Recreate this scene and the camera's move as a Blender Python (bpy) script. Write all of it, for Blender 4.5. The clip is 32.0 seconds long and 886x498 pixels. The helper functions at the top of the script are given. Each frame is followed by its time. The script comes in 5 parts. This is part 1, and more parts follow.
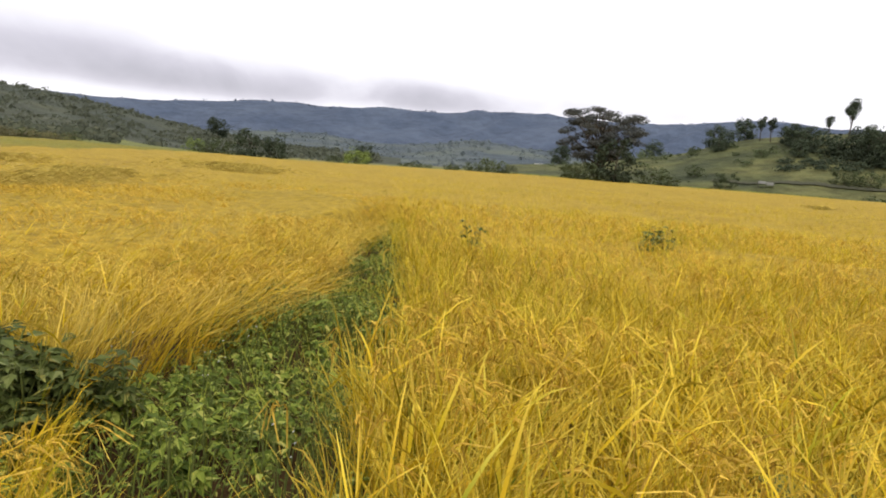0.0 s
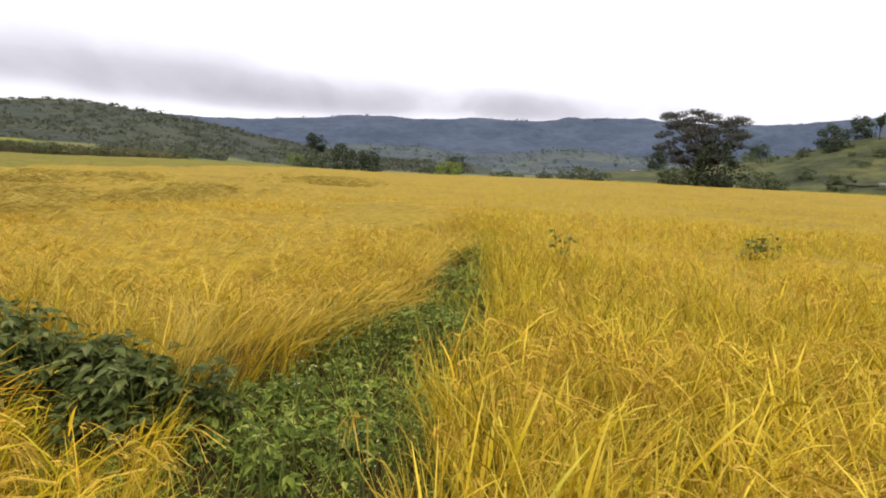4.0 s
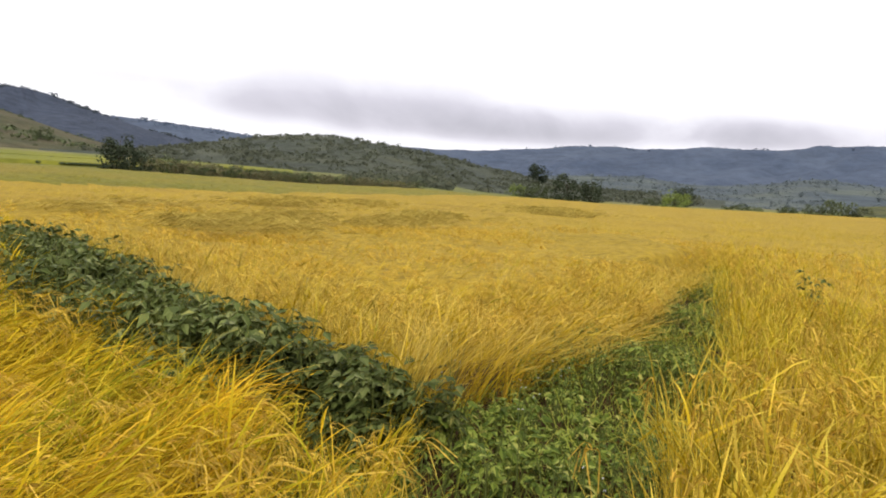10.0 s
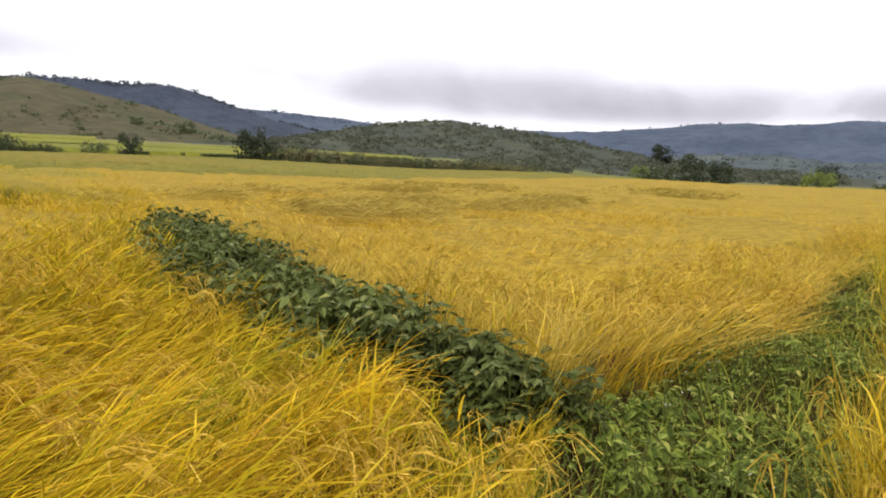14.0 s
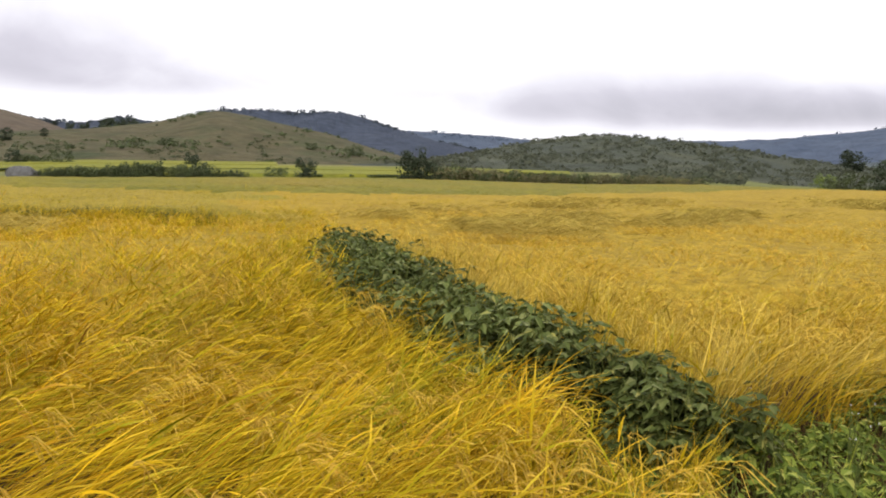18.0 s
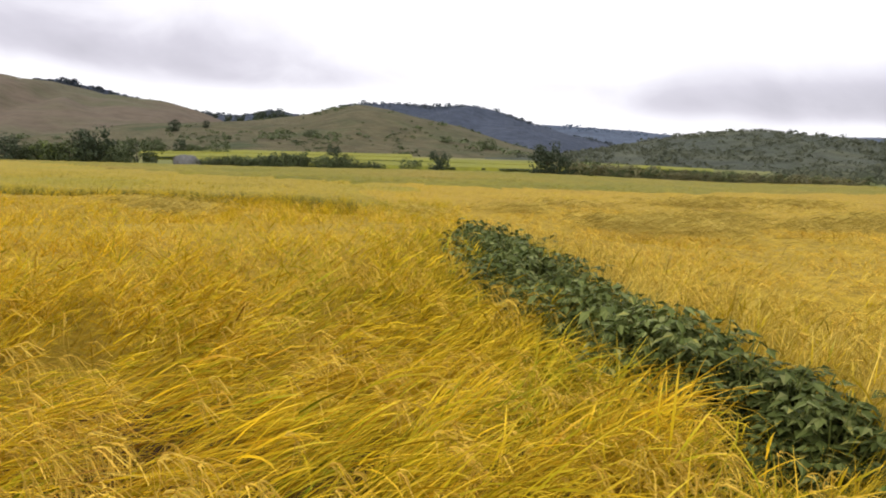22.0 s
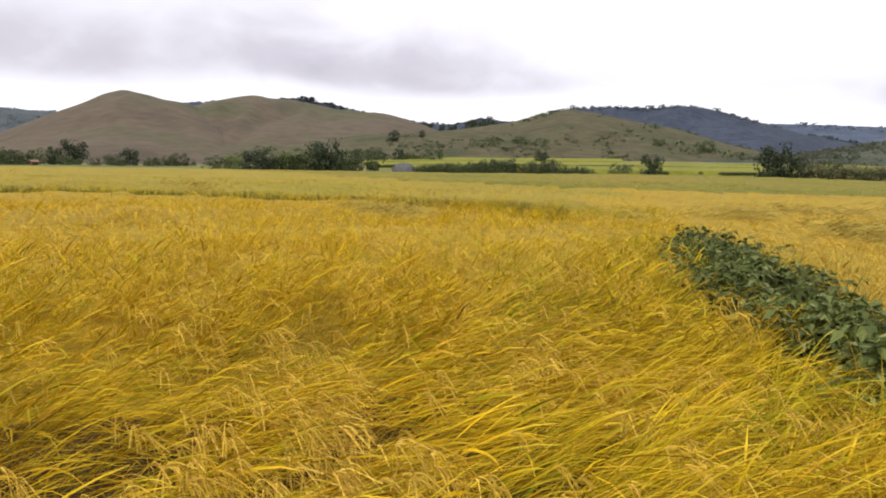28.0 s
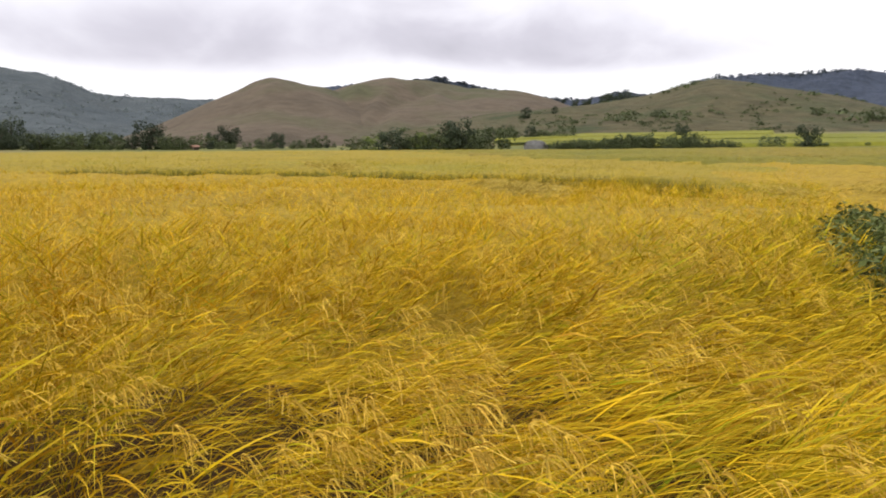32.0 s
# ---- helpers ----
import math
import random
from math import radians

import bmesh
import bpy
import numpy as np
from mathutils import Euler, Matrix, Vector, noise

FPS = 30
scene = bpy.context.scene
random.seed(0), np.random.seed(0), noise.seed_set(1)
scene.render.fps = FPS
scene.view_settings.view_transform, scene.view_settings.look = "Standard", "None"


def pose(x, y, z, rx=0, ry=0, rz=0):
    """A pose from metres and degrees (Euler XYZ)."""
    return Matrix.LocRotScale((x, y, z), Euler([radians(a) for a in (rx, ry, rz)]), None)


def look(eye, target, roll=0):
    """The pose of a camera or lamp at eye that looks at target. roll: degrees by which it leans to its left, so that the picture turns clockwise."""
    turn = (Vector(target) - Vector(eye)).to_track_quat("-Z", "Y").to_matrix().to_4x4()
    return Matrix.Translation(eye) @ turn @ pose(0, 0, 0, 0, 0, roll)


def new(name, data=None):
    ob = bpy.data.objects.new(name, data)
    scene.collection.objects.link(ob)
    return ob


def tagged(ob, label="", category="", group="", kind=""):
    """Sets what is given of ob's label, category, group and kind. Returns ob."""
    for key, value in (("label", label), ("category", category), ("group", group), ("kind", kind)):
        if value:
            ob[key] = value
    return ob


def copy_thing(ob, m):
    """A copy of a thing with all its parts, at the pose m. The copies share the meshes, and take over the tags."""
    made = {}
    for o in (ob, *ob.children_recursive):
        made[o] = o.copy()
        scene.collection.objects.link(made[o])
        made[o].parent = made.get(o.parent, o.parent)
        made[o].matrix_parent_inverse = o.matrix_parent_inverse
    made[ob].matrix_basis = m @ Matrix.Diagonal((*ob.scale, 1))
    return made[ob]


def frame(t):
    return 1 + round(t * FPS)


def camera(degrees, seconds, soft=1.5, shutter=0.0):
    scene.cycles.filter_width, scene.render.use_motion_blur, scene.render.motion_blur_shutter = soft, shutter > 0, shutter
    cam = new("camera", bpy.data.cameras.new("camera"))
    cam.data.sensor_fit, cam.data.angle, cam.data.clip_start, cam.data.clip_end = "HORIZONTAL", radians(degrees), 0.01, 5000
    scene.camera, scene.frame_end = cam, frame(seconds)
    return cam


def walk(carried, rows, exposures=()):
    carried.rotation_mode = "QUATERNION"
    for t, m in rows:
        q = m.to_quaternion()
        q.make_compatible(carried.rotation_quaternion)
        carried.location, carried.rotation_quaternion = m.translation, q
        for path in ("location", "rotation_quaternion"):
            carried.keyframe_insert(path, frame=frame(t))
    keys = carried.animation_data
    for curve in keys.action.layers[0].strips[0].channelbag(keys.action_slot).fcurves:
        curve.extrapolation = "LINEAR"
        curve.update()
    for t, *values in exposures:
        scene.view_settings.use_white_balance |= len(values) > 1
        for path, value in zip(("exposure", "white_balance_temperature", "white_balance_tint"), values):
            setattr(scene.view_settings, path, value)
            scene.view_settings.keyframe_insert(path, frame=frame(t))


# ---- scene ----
cam = camera(67.22, 32.0, soft=1.9)
PATH = [
    (0, pose(0.114, 0.020, 1.639, 82.91, -4.33, -37.62)),
    (0.5, pose(0.112, 0.031, 1.637, 81.81, -3.45, -38.14)),
    (1, pose(0.124, 0.021, 1.646, 81.60, -4.00, -37.68)),
    (1.5, pose(0.148, 0.020, 1.650, 81.29, -4.12, -35.95)),
    (2, pose(0.156, 0.007, 1.652, 82.13, -3.60, -34.89)),
    (2.5, pose(0.160, 0.005, 1.652, 82.01, -3.29, -33.92)),
    (3, pose(0.161, 0.001, 1.653, 82.09, -2.98, -32.82)),
    (3.5, pose(0.158, -0.006, 1.654, 82.53, -2.94, -31.33)),
    (5.5, pose(0.130, -0.006, 1.655, 85.47, -2.90, -24.95)),
    (6, pose(0.122, -0.007, 1.657, 85.50, -2.95, -23.04)),
    (6.5, pose(0.121, -0.003, 1.654, 85.38, -2.83, -21.45)),
    (7, pose(0.119, -0.003, 1.652, 85.39, -2.81, -20.45)),
    (7.5, pose(0.119, -0.004, 1.652, 85.39, -2.88, -19.57)),
    (8, pose(0.116, -0.008, 1.650, 84.91, -2.71, -17.68)),
    (8.5, pose(0.117, -0.011, 1.651, 84.86, -2.72, -16.66)),
    (9, pose(0.105, -0.017, 1.650, 84.49, -2.73, -15.26)),
    (9.5, pose(0.098, -0.027, 1.648, 84.05, -2.80, -11.77)),
    (10, pose(0.081, -0.005, 1.647, 84.76, -3.62, -11.06)),
    (10.5, pose(0.055, 0.036, 1.643, 84.71, -3.18, -9.78)),
    (11, pose(0.042, 0.052, 1.639, 84.61, -3.26, -8.91)),
    (11.5, pose(0.034, 0.070, 1.637, 84.38, -3.64, -8.65)),
    (12, pose(0.026, 0.081, 1.633, 84.34, -3.85, -7.39)),
    (12.5, pose(0.007, 0.104, 1.630, 84.01, -3.72, -6.06)),
    (13, pose(-0.017, 0.132, 1.622, 83.94, -3.40, -7.23)),
    (13.5, pose(-0.018, 0.140, 1.625, 83.17, -3.07, -4.35)),
    (14, pose(-0.007, 0.144, 1.625, 82.88, -2.52, -1.08)),
    (14.5, pose(-0.002, 0.121, 1.628, 83.49, -2.23, 1.38)),
    (15, pose(0.009, 0.109, 1.629, 83.70, -1.83, 3.69)),
    (15.5, pose(0.011, 0.102, 1.630, 83.49, -1.75, 5.43)),
    (17.5, pose(-0.006, 0.011, 1.659, 85.06, -1.23, 11.85)),
    (18, pose(-0.010, 0.026, 1.657, 83.87, -1.02, 12.28)),
    (18.5, pose(-0.017, 0.028, 1.656, 83.72, -1.40, 13.48)),
    (19, pose(-0.022, 0.028, 1.656, 83.36, -1.90, 14.54)),
    (19.5, pose(-0.026, 0.031, 1.653, 83.29, -2.05, 15.37)),
    (20, pose(-0.027, 0.021, 1.658, 83.31, -1.97, 16.66)),
    (20.5, pose(-0.030, 0.020, 1.658, 83.23, -1.87, 17.42)),
    (21, pose(-0.033, -0.005, 1.659, 83.01, -1.75, 19.36)),
    (21.5, pose(-0.044, 0.007, 1.658, 83.20, -1.85, 21.00)),
    (22, pose(-0.055, -0.006, 1.662, 83.05, -2.07, 23.50)),
    (22.5, pose(-0.055, -0.041, 1.663, 82.64, -2.23, 27.11)),
    (23, pose(-0.064, -0.078, 1.667, 82.77, -2.41, 29.71)),
    (23.5, pose(-0.064, -0.105, 1.671, 82.93, -1.96, 30.44)),
    (24, pose(-0.093, -0.128, 1.680, 82.82, -2.23, 30.75)),
    (24.5, pose(-0.114, -0.162, 1.684, 82.28, -1.88, 29.93)),
    (25, pose(-0.123, -0.120, 1.664, 82.50, -2.61, 34.71)),
    (25.5, pose(-0.151, -0.066, 1.651, 82.62, -2.57, 36.73)),
    (27.5, pose(-0.133, -0.062, 1.647, 82.95, -1.50, 40.14)),
    (28, pose(-0.137, -0.053, 1.645, 83.01, -1.32, 41.04)),
    (28.5, pose(-0.151, -0.035, 1.641, 83.03, -1.17, 42.34)),
    (29, pose(-0.142, -0.044, 1.645, 83.18, -1.10, 43.48)),
    (29.5, pose(-0.142, -0.048, 1.644, 83.04, -0.88, 44.59)),
    (30, pose(-0.138, -0.058, 1.649, 82.86, -0.51, 45.95)),
    (30.5, pose(-0.136, -0.070, 1.654, 82.76, -0.12, 48.20)),
    (31, pose(-0.131, -0.069, 1.651, 82.58, 0.07, 49.57)),
    (31.5, pose(-0.149, -0.055, 1.655, 82.37, 0.35, 51.25)),
    (32, pose(-0.139, -0.069, 1.662, 81.01, -0.07, 52.20)),
]
walk(cam, PATH, [(0, 0.46)])

# ---- world and light ----
world = bpy.data.worlds.new("overcast_sky")
scene.world = world
world.use_nodes = True


def build_world(nt):
    nt.nodes.clear()
    N = nt.nodes.new
    out = N("ShaderNodeOutputWorld")
    sky = N("ShaderNodeTexSky")
    sky.sky_type = "NISHITA"
    sky.sun_disc = False
    sky.sun_elevation, sky.sun_rotation = radians(52), radians(200)
    bg_sky = N("ShaderNodeBackground")
    bg_sky.inputs["Strength"].default_value = 0.08
    nt.links.new(sky.outputs[0], bg_sky.inputs["Color"])
    # low cloud: streaks by bearing and height over the hills, broken by noise
    def math_node(op, a, b=None):
        m = N("ShaderNodeMath")
        m.operation = op
        for k, v in enumerate((a, b)):
            if isinstance(v, bpy.types.NodeSocket):
                nt.links.new(v, m.inputs[k])
            elif v is not None:
                m.inputs[k].default_value = v
        return m.outputs[0]

    def grey_ramp(value, stops):
        r = N("ShaderNodeValToRGB")
        e = r.color_ramp.elements
        e[0].position, e[0].color = stops[0][0], (*[stops[0][1]] * 3, 1)
        e[1].position, e[1].color = stops[-1][0], (*[stops[-1][1]] * 3, 1)
        for p, c in stops[1:-1]:
            e.new(p).color = (c, c, c, 1)
        nt.links.new(value, r.inputs[0])
        return r.outputs[0]

    tc = N("ShaderNodeTexCoord")
    sep = N("ShaderNodeSeparateXYZ")
    nt.links.new(tc.outputs["Generated"], sep.inputs[0])
    az = math_node("ARCTAN2", math_node("MULTIPLY", sep.outputs[0], -1.0), sep.outputs[1])
    el = math_node("ARCSINE", sep.outputs[2])
    comb = N("ShaderNodeCombineXYZ")
    nt.links.new(az, comb.inputs[0])
    nt.links.new(math_node("MULTIPLY", el, 1.7), comb.inputs[1])
    comb.inputs[2].default_value = CLOUD_SEED
    noise_a = N("ShaderNodeTexNoise")
    noise_a.inputs["Scale"].default_value = 5.5
    noise_a.inputs["Detail"].default_value = 5.0
    noise_a.inputs["Roughness"].default_value = 0.5
    noise_a.inputs["Distortion"].default_value = 0.3
    nt.links.new(comb.outputs[0], noise_a.inputs["Vector"])
    ragged = grey_ramp(noise_a.outputs[0], [(0.3, 0.45), (0.5, 0.8), (0.7, 1.1)])
    total = 0.10
    for a0, e0, wide, high, dense in CLOUDS:
        across = math_node("MULTIPLY", math_node("SUBTRACT", az, radians(a0)), 1 / radians(wide))
        rise = math_node("SUBTRACT", el, radians(e0))
        # soft above, flat and sharper below
        upright = math_node("MAXIMUM", math_node("MULTIPLY", rise, 1 / radians(high)), math_node("MULTIPLY", rise, -1 / radians(min(0.5 * high, 1.3))))
        gap = math_node("ADD", math_node("MULTIPLY", across, across), math_node("MULTIPLY", upright, upright))
        body = math_node("MULTIPLY", math_node("EXPONENT", math_node("MULTIPLY", gap, -1.0)), dense)
        total = math_node("ADD", body, total)
    grey = math_node("MULTIPLY", total, ragged)
    ramp = N("ShaderNodeValToRGB")
    e = ramp.color_ramp.elements
    e[0].position, e[0].color = 0.0, (1.0, 0.99, 1.0, 1)
    e[1].position, e[1].color = 1.0, (0.34, 0.325, 0.37, 1)
    e.new(0.22).color = (0.80, 0.78, 0.84, 1)
    e.new(0.5).color = (0.56, 0.535, 0.60, 1)
    nt.links.new(grey, ramp.inputs[0])
    bg_cloud = N("ShaderNodeBackground")
    bg_cloud.inputs["Strength"].default_value = CLOUD_STRENGTH
    nt.links.new(ramp.outputs[0], bg_cloud.inputs["Color"])
    mix = N("ShaderNodeMixShader")
    mix.inputs[0].default_value = 0.92
    nt.links.new(bg_sky.outputs[0], mix.inputs[1])
    nt.links.new(bg_cloud.outputs[0], mix.inputs[2])
    nt.links.new(mix.outputs[0], out.inputs[0])


CLOUD_SEED, CLOUD_STRENGTH = 3.7, 1.0
# bearing, height, half width, half height in degrees, and density of each bank of low cloud
CLOUDS = [(-9, 5.4, 12, 3.0, 0.62), (-24, 5.0, 14, 2.0, 0.54), (-33, 5.1, 7, 1.5, 0.22), (-39, 5.2, 11, 1.5, 0.34), (-56, 5.4, 12, 1.6, 0.18), (6, 6.0, 9, 2.4, 0.28), (17, 7.2, 7, 2.0, 0.14),
          (41, 6.7, 8, 4.0, 0.42), (50, 7.4, 10, 6.5, 0.32), (30, 7.0, 6, 2.6, 0.25), (73, 6.6, 12, 4.4, 0.34), (60, 8.0, 14, 8.0, 0.24), (94, 7.0, 14, 4.0, 0.4)]
build_world(world.node_tree)
sun = new("sun", bpy.data.lights.new("sun", "SUN"))
sun.data.energy, sun.data.angle, sun.data.color = 1.2, radians(22), (1.0, 0.96, 0.90)
sun.matrix_world = look((0, 0, 50), Vector((0, 0, 50)) + Vector((math.sin(radians(20)) * math.cos(radians(52)), math.cos(radians(20)) * math.cos(radians(52)), -math.sin(radians(52)))))

# ---- materials ----


def material(name):
    m = bpy.data.materials.new(name)
    m.use_nodes = True
    nt = m.node_tree
    nt.nodes.clear()
    return m, nt, nt.nodes.new("ShaderNodeOutputMaterial")


def ramp_node(nt, stops):
    r = nt.nodes.new("ShaderNodeValToRGB")
    e = r.color_ramp.elements
    e[0].position, e[0].color = stops[0][0], (*stops[0][1], 1)
    e[1].position, e[1].color = stops[-1][0], (*stops[-1][1], 1)
    for p, c in stops[1:-1]:
        e.new(p).color = (*c, 1)
    return r


def noise_node(nt, scale, detail=4.0, rough=0.55, kind="Object"):
    tc = nt.nodes.new("ShaderNodeTexCoord")
    n = nt.nodes.new("ShaderNodeTexNoise")
    n.inputs["Scale"].default_value, n.inputs["Detail"].default_value, n.inputs["Roughness"].default_value = scale, detail, rough
    nt.links.new(tc.outputs[kind], n.inputs["Vector"])
    return n


def mix_colour(nt, fac, a, b, mode="MIX"):
    m = nt.nodes.new("ShaderNodeMix")
    m.data_type, m.blend_type = "RGBA", mode
    for sock, v in ((0, fac), (6, a), (7, b)):
        if isinstance(v, bpy.types.NodeSocket):
            nt.links.new(v, m.inputs[sock])
        elif sock == 0:
            m.inputs[0].default_value = v
        else:
            m.inputs[sock].default_value = (*v, 1)
    return m.outputs[2]


def leaf_shader(nt, out, colour, glow=0.35, rough=0.5, spec=0.3):
    """Thin leaf: gloss and diffuse in front, light passing through from behind."""
    p = nt.nodes.new("ShaderNodeBsdfPrincipled")
    p.inputs["Roughness"].default_value = rough
    p.inputs["Specular IOR Level"].default_value = spec * 0.35
    nt.links.new(colour, p.inputs["Base Color"])
    t = nt.nodes.new("ShaderNodeBsdfTranslucent")
    nt.links.new(colour, t.inputs["Color"])
    m = nt.nodes.new("ShaderNodeMixShader")
    m.inputs[0].default_value = glow
    nt.links.new(p.outputs[0], m.inputs[1])
    nt.links.new(t.outputs[0], m.inputs[2])
    nt.links.new(m.outputs[0], out.inputs[0])


def crop_material(name, stops, tip, patch, patch_scale=0.25, glow=0.3):
    """Blades of a crop: each plant has its own ripeness, tips dry out, and patches of the field differ."""
    m, nt, out = material(name)
    uv = nt.nodes.new("ShaderNodeUVMap")
    sep = nt.nodes.new("ShaderNodeSeparateXYZ")
    nt.links.new(uv.outputs[0], sep.inputs[0])
    geo = nt.nodes.new("ShaderNodeNewGeometry")
    jit = nt.nodes.new("ShaderNodeMath")
    jit.operation = "MULTIPLY_ADD"
    jit.inputs[1].default_value = 0.46
    nt.links.new(geo.outputs["Random Per Island"], jit.inputs[0])
    half = nt.nodes.new("ShaderNodeMath")
    half.operation = "MULTIPLY"
    half.inputs[1].default_value = 0.56
    nt.links.new(sep.outputs[0], half.inputs[0])
    nt.links.new(half.outputs[0], jit.inputs[2])
    r = ramp_node(nt, stops)
    nt.links.new(jit.outputs[0], r.inputs[0])
    n = noise_node(nt, patch_scale, 3.0)
    pr = ramp_node(nt, [(0.45, (0, 0, 0)), (0.68, (1, 1, 1))])
    nt.links.new(n.outputs[0], pr.inputs[0])
    damp = nt.nodes.new("ShaderNodeMath")
    damp.operation = "MULTIPLY"
    damp.inputs[1].default_value = 0.55
    nt.links.new(pr.outputs[0], damp.inputs[0])
    c = mix_colour(nt, damp.outputs[0], r.outputs[0], patch)
    tr = ramp_node(nt, [(0.35, (0, 0, 0)), (1.0, (0.75, 0.75, 0.75))])
    nt.links.new(sep.outputs[1], tr.inputs[0])
    c = mix_colour(nt, tr.outputs[0], c, tip)
    # each leaf a little lighter or duller than the next
    wn = nt.nodes.new("ShaderNodeTexWhiteNoise")
    wn.noise_dimensions = "1D"
    nt.links.new(geo.outputs["Random Per Island"], wn.inputs["W"])
    vr = nt.nodes.new("ShaderNodeMapRange")
    vr.inputs["To Min"].default_value, vr.inputs["To Max"].default_value = 0.50, 1.26
    nt.links.new(wn.outputs["Value"], vr.inputs["Value"])
    hs = nt.nodes.new("ShaderNodeHueSaturation")
    nt.links.new(vr.outputs[0], hs.inputs["Value"])
    nt.links.new(c, hs.inputs["Color"])
    leaf_shader(nt, out, hs.outputs[0], glow, 0.6, 0.0)
    return m


GOLD = [(0.0, (0.15, 0.19, 0.012)), (0.15, (0.29, 0.275, 0.014)), (0.32, (0.46, 0.335, 0.016)), (0.6, (0.57, 0.385, 0.020)), (0.8, (0.56, 0.355, 0.032)), (0.92, (0.47, 0.285, 0.04)), (1.0, (0.30, 0.20, 0.05))]
LODGED = [(0.0, (0.15, 0.205, 0.0110)), (0.18, (0.28, 0.30, 0.0140)), (0.32, (0.46, 0.375, 0.0150)), (0.48, (0.61, 0.405, 0.0140)), (0.68, (0.68, 0.415, 0.0170)), (0.86, (0.57, 0.305, 0.0250)), (1.0, (0.25, 0.115, 0.0250))]
GREENISH = [(0.0, (0.14, 0.165, 0.012)), (0.5, (0.25, 0.22, 0.013)), (1.0, (0.34, 0.245, 0.016))]
UPRIGHT = [(0.0, (0.14, 0.185, 0.016)), (0.14, (0.27, 0.275, 0.016)), (0.30, (0.46, 0.355, 0.018)), (0.60, (0.62, 0.42, 0.022)), (0.86, (0.61, 0.39, 0.034)), (0.96, (0.56, 0.335, 0.045)), (1.0, (0.44, 0.24, 0.05))]
YELLOWING = [(0.0, (0.132, 0.160, 0.0120)), (0.3, (0.273, 0.249, 0.0160)), (0.7, (0.395, 0.290, 0.0180)), (1.0, (0.376, 0.232, 0.0210))]
M_rice = crop_material("ripe_rice_leaf", GOLD, (0.80, 0.60, 0.17), (0.49, 0.34, 0.021), glow=0.13)
M_rice_upright = crop_material("standing_rice_leaf", UPRIGHT, (0.78, 0.60, 0.10), (0.52, 0.38, 0.024), glow=0.12)
M_rice_lodged = crop_material("wind_laid_rice_leaf", LODGED, (0.78, 0.54, 0.055), (0.50, 0.325, 0.013), 0.6, 0.09)
# olive dulling is partly bare stalks, partly painted shade between them
M_laid = crop_material("flattened_straw", [(0.0, (0.28, 0.225, 0.045)), (0.5, (0.41, 0.315, 0.065)), (1.0, (0.50, 0.37, 0.09))], (0.68, 0.52, 0.16), (0.37, 0.295, 0.07), 0.6, 0.1)
M_rice_mid = crop_material("yellowing_rice_leaf", YELLOWING, (0.45, 0.355, 0.042), (0.31, 0.265, 0.018), 0.12)
M_rice_far = crop_material("unripe_rice_leaf", GREENISH, (0.33, 0.27, 0.032), (0.20, 0.21, 0.013), 0.05)
M_grain = crop_material("rice_grain", [(0.0, (0.62, 0.41, 0.060)), (0.6, (0.72, 0.49, 0.085)), (1.0, (0.50, 0.27, 0.040))], (0.76, 0.54, 0.10), (0.60, 0.375, 0.045), 0.6, 0.12)


def leaf_material(name, stops, glow=0.3, rough=0.5, patch=None, scale=0.6, spec=0.3):
    m, nt, out = material(name)
    geo = nt.nodes.new("ShaderNodeNewGeometry")
    r = ramp_node(nt, stops)
    nt.links.new(geo.outputs["Random Per Island"], r.inputs[0])
    n = noise_node(nt, scale, 3.0)
    part_way = nt.nodes.new("ShaderNodeMath")
    part_way.operation = "MULTIPLY"
    part_way.inputs[1].default_value = 0.5
    nt.links.new(n.outputs[0], part_way.inputs[0])
    c = mix_colour(nt, part_way.outputs[0], r.outputs[0], patch or stops[-1][1])
    info = nt.nodes.new("ShaderNodeObjectInfo")
    v = nt.nodes.new("ShaderNodeHueSaturation")
    vr = nt.nodes.new("ShaderNodeMapRange")
    vr.inputs["To Min"].default_value, vr.inputs["To Max"].default_value = 0.75, 1.25
    nt.links.new(info.outputs["Random"], vr.inputs["Value"])
    nt.links.new(vr.outputs[0], v.inputs["Value"])
    nt.links.new(c, v.inputs["Color"])
    leaf_shader(nt, out, v.outputs[0], glow, rough, spec)
    return m


M_bean = leaf_material("bean_leaf", [(0.0, (0.040, 0.056, 0.014)), (0.45, (0.095, 0.118, 0.030)), (0.8, (0.17, 0.195, 0.060)), (0.95, (0.26, 0.27, 0.10)), (1.0, (0.38, 0.34, 0.08))], 0.14, 0.5, (0.085, 0.105, 0.026), 1.4, 0.15)
M_weed = leaf_material("weed_leaf", [(0.0, (0.036, 0.060, 0.011)), (0.35, (0.125, 0.170, 0.025)), (0.75, (0.265, 0.315, 0.047)), (0.93, (0.43, 0.45, 0.10)), (1.0, (0.58, 0.50, 0.13))], 0.2, 0.55, (0.13, 0.18, 0.035), 4.0, 0.15)
M_grass = leaf_material("green_grass", [(0.0, (0.14, 0.20, 0.02)), (0.6, (0.27, 0.33, 0.035)), (1.0, (0.50, 0.44, 0.08))], 0.25, 0.6, None, 0.6, 0.12)
M_bund_grass = leaf_material("bund_grass", [(0.0, (0.06, 0.085, 0.015)), (0.6, (0.11, 0.13, 0.025)), (1.0, (0.20, 0.17, 0.04))], 0.3, 0.6)
M_dark_leaf = leaf_material("dark_tree_leaf", [(0.0, (0.034, 0.045, 0.028)), (0.6, (0.052, 0.066, 0.040)), (1.0, (0.075, 0.092, 0.054))], 0.12, 0.55, None, 0.15, 0.1)
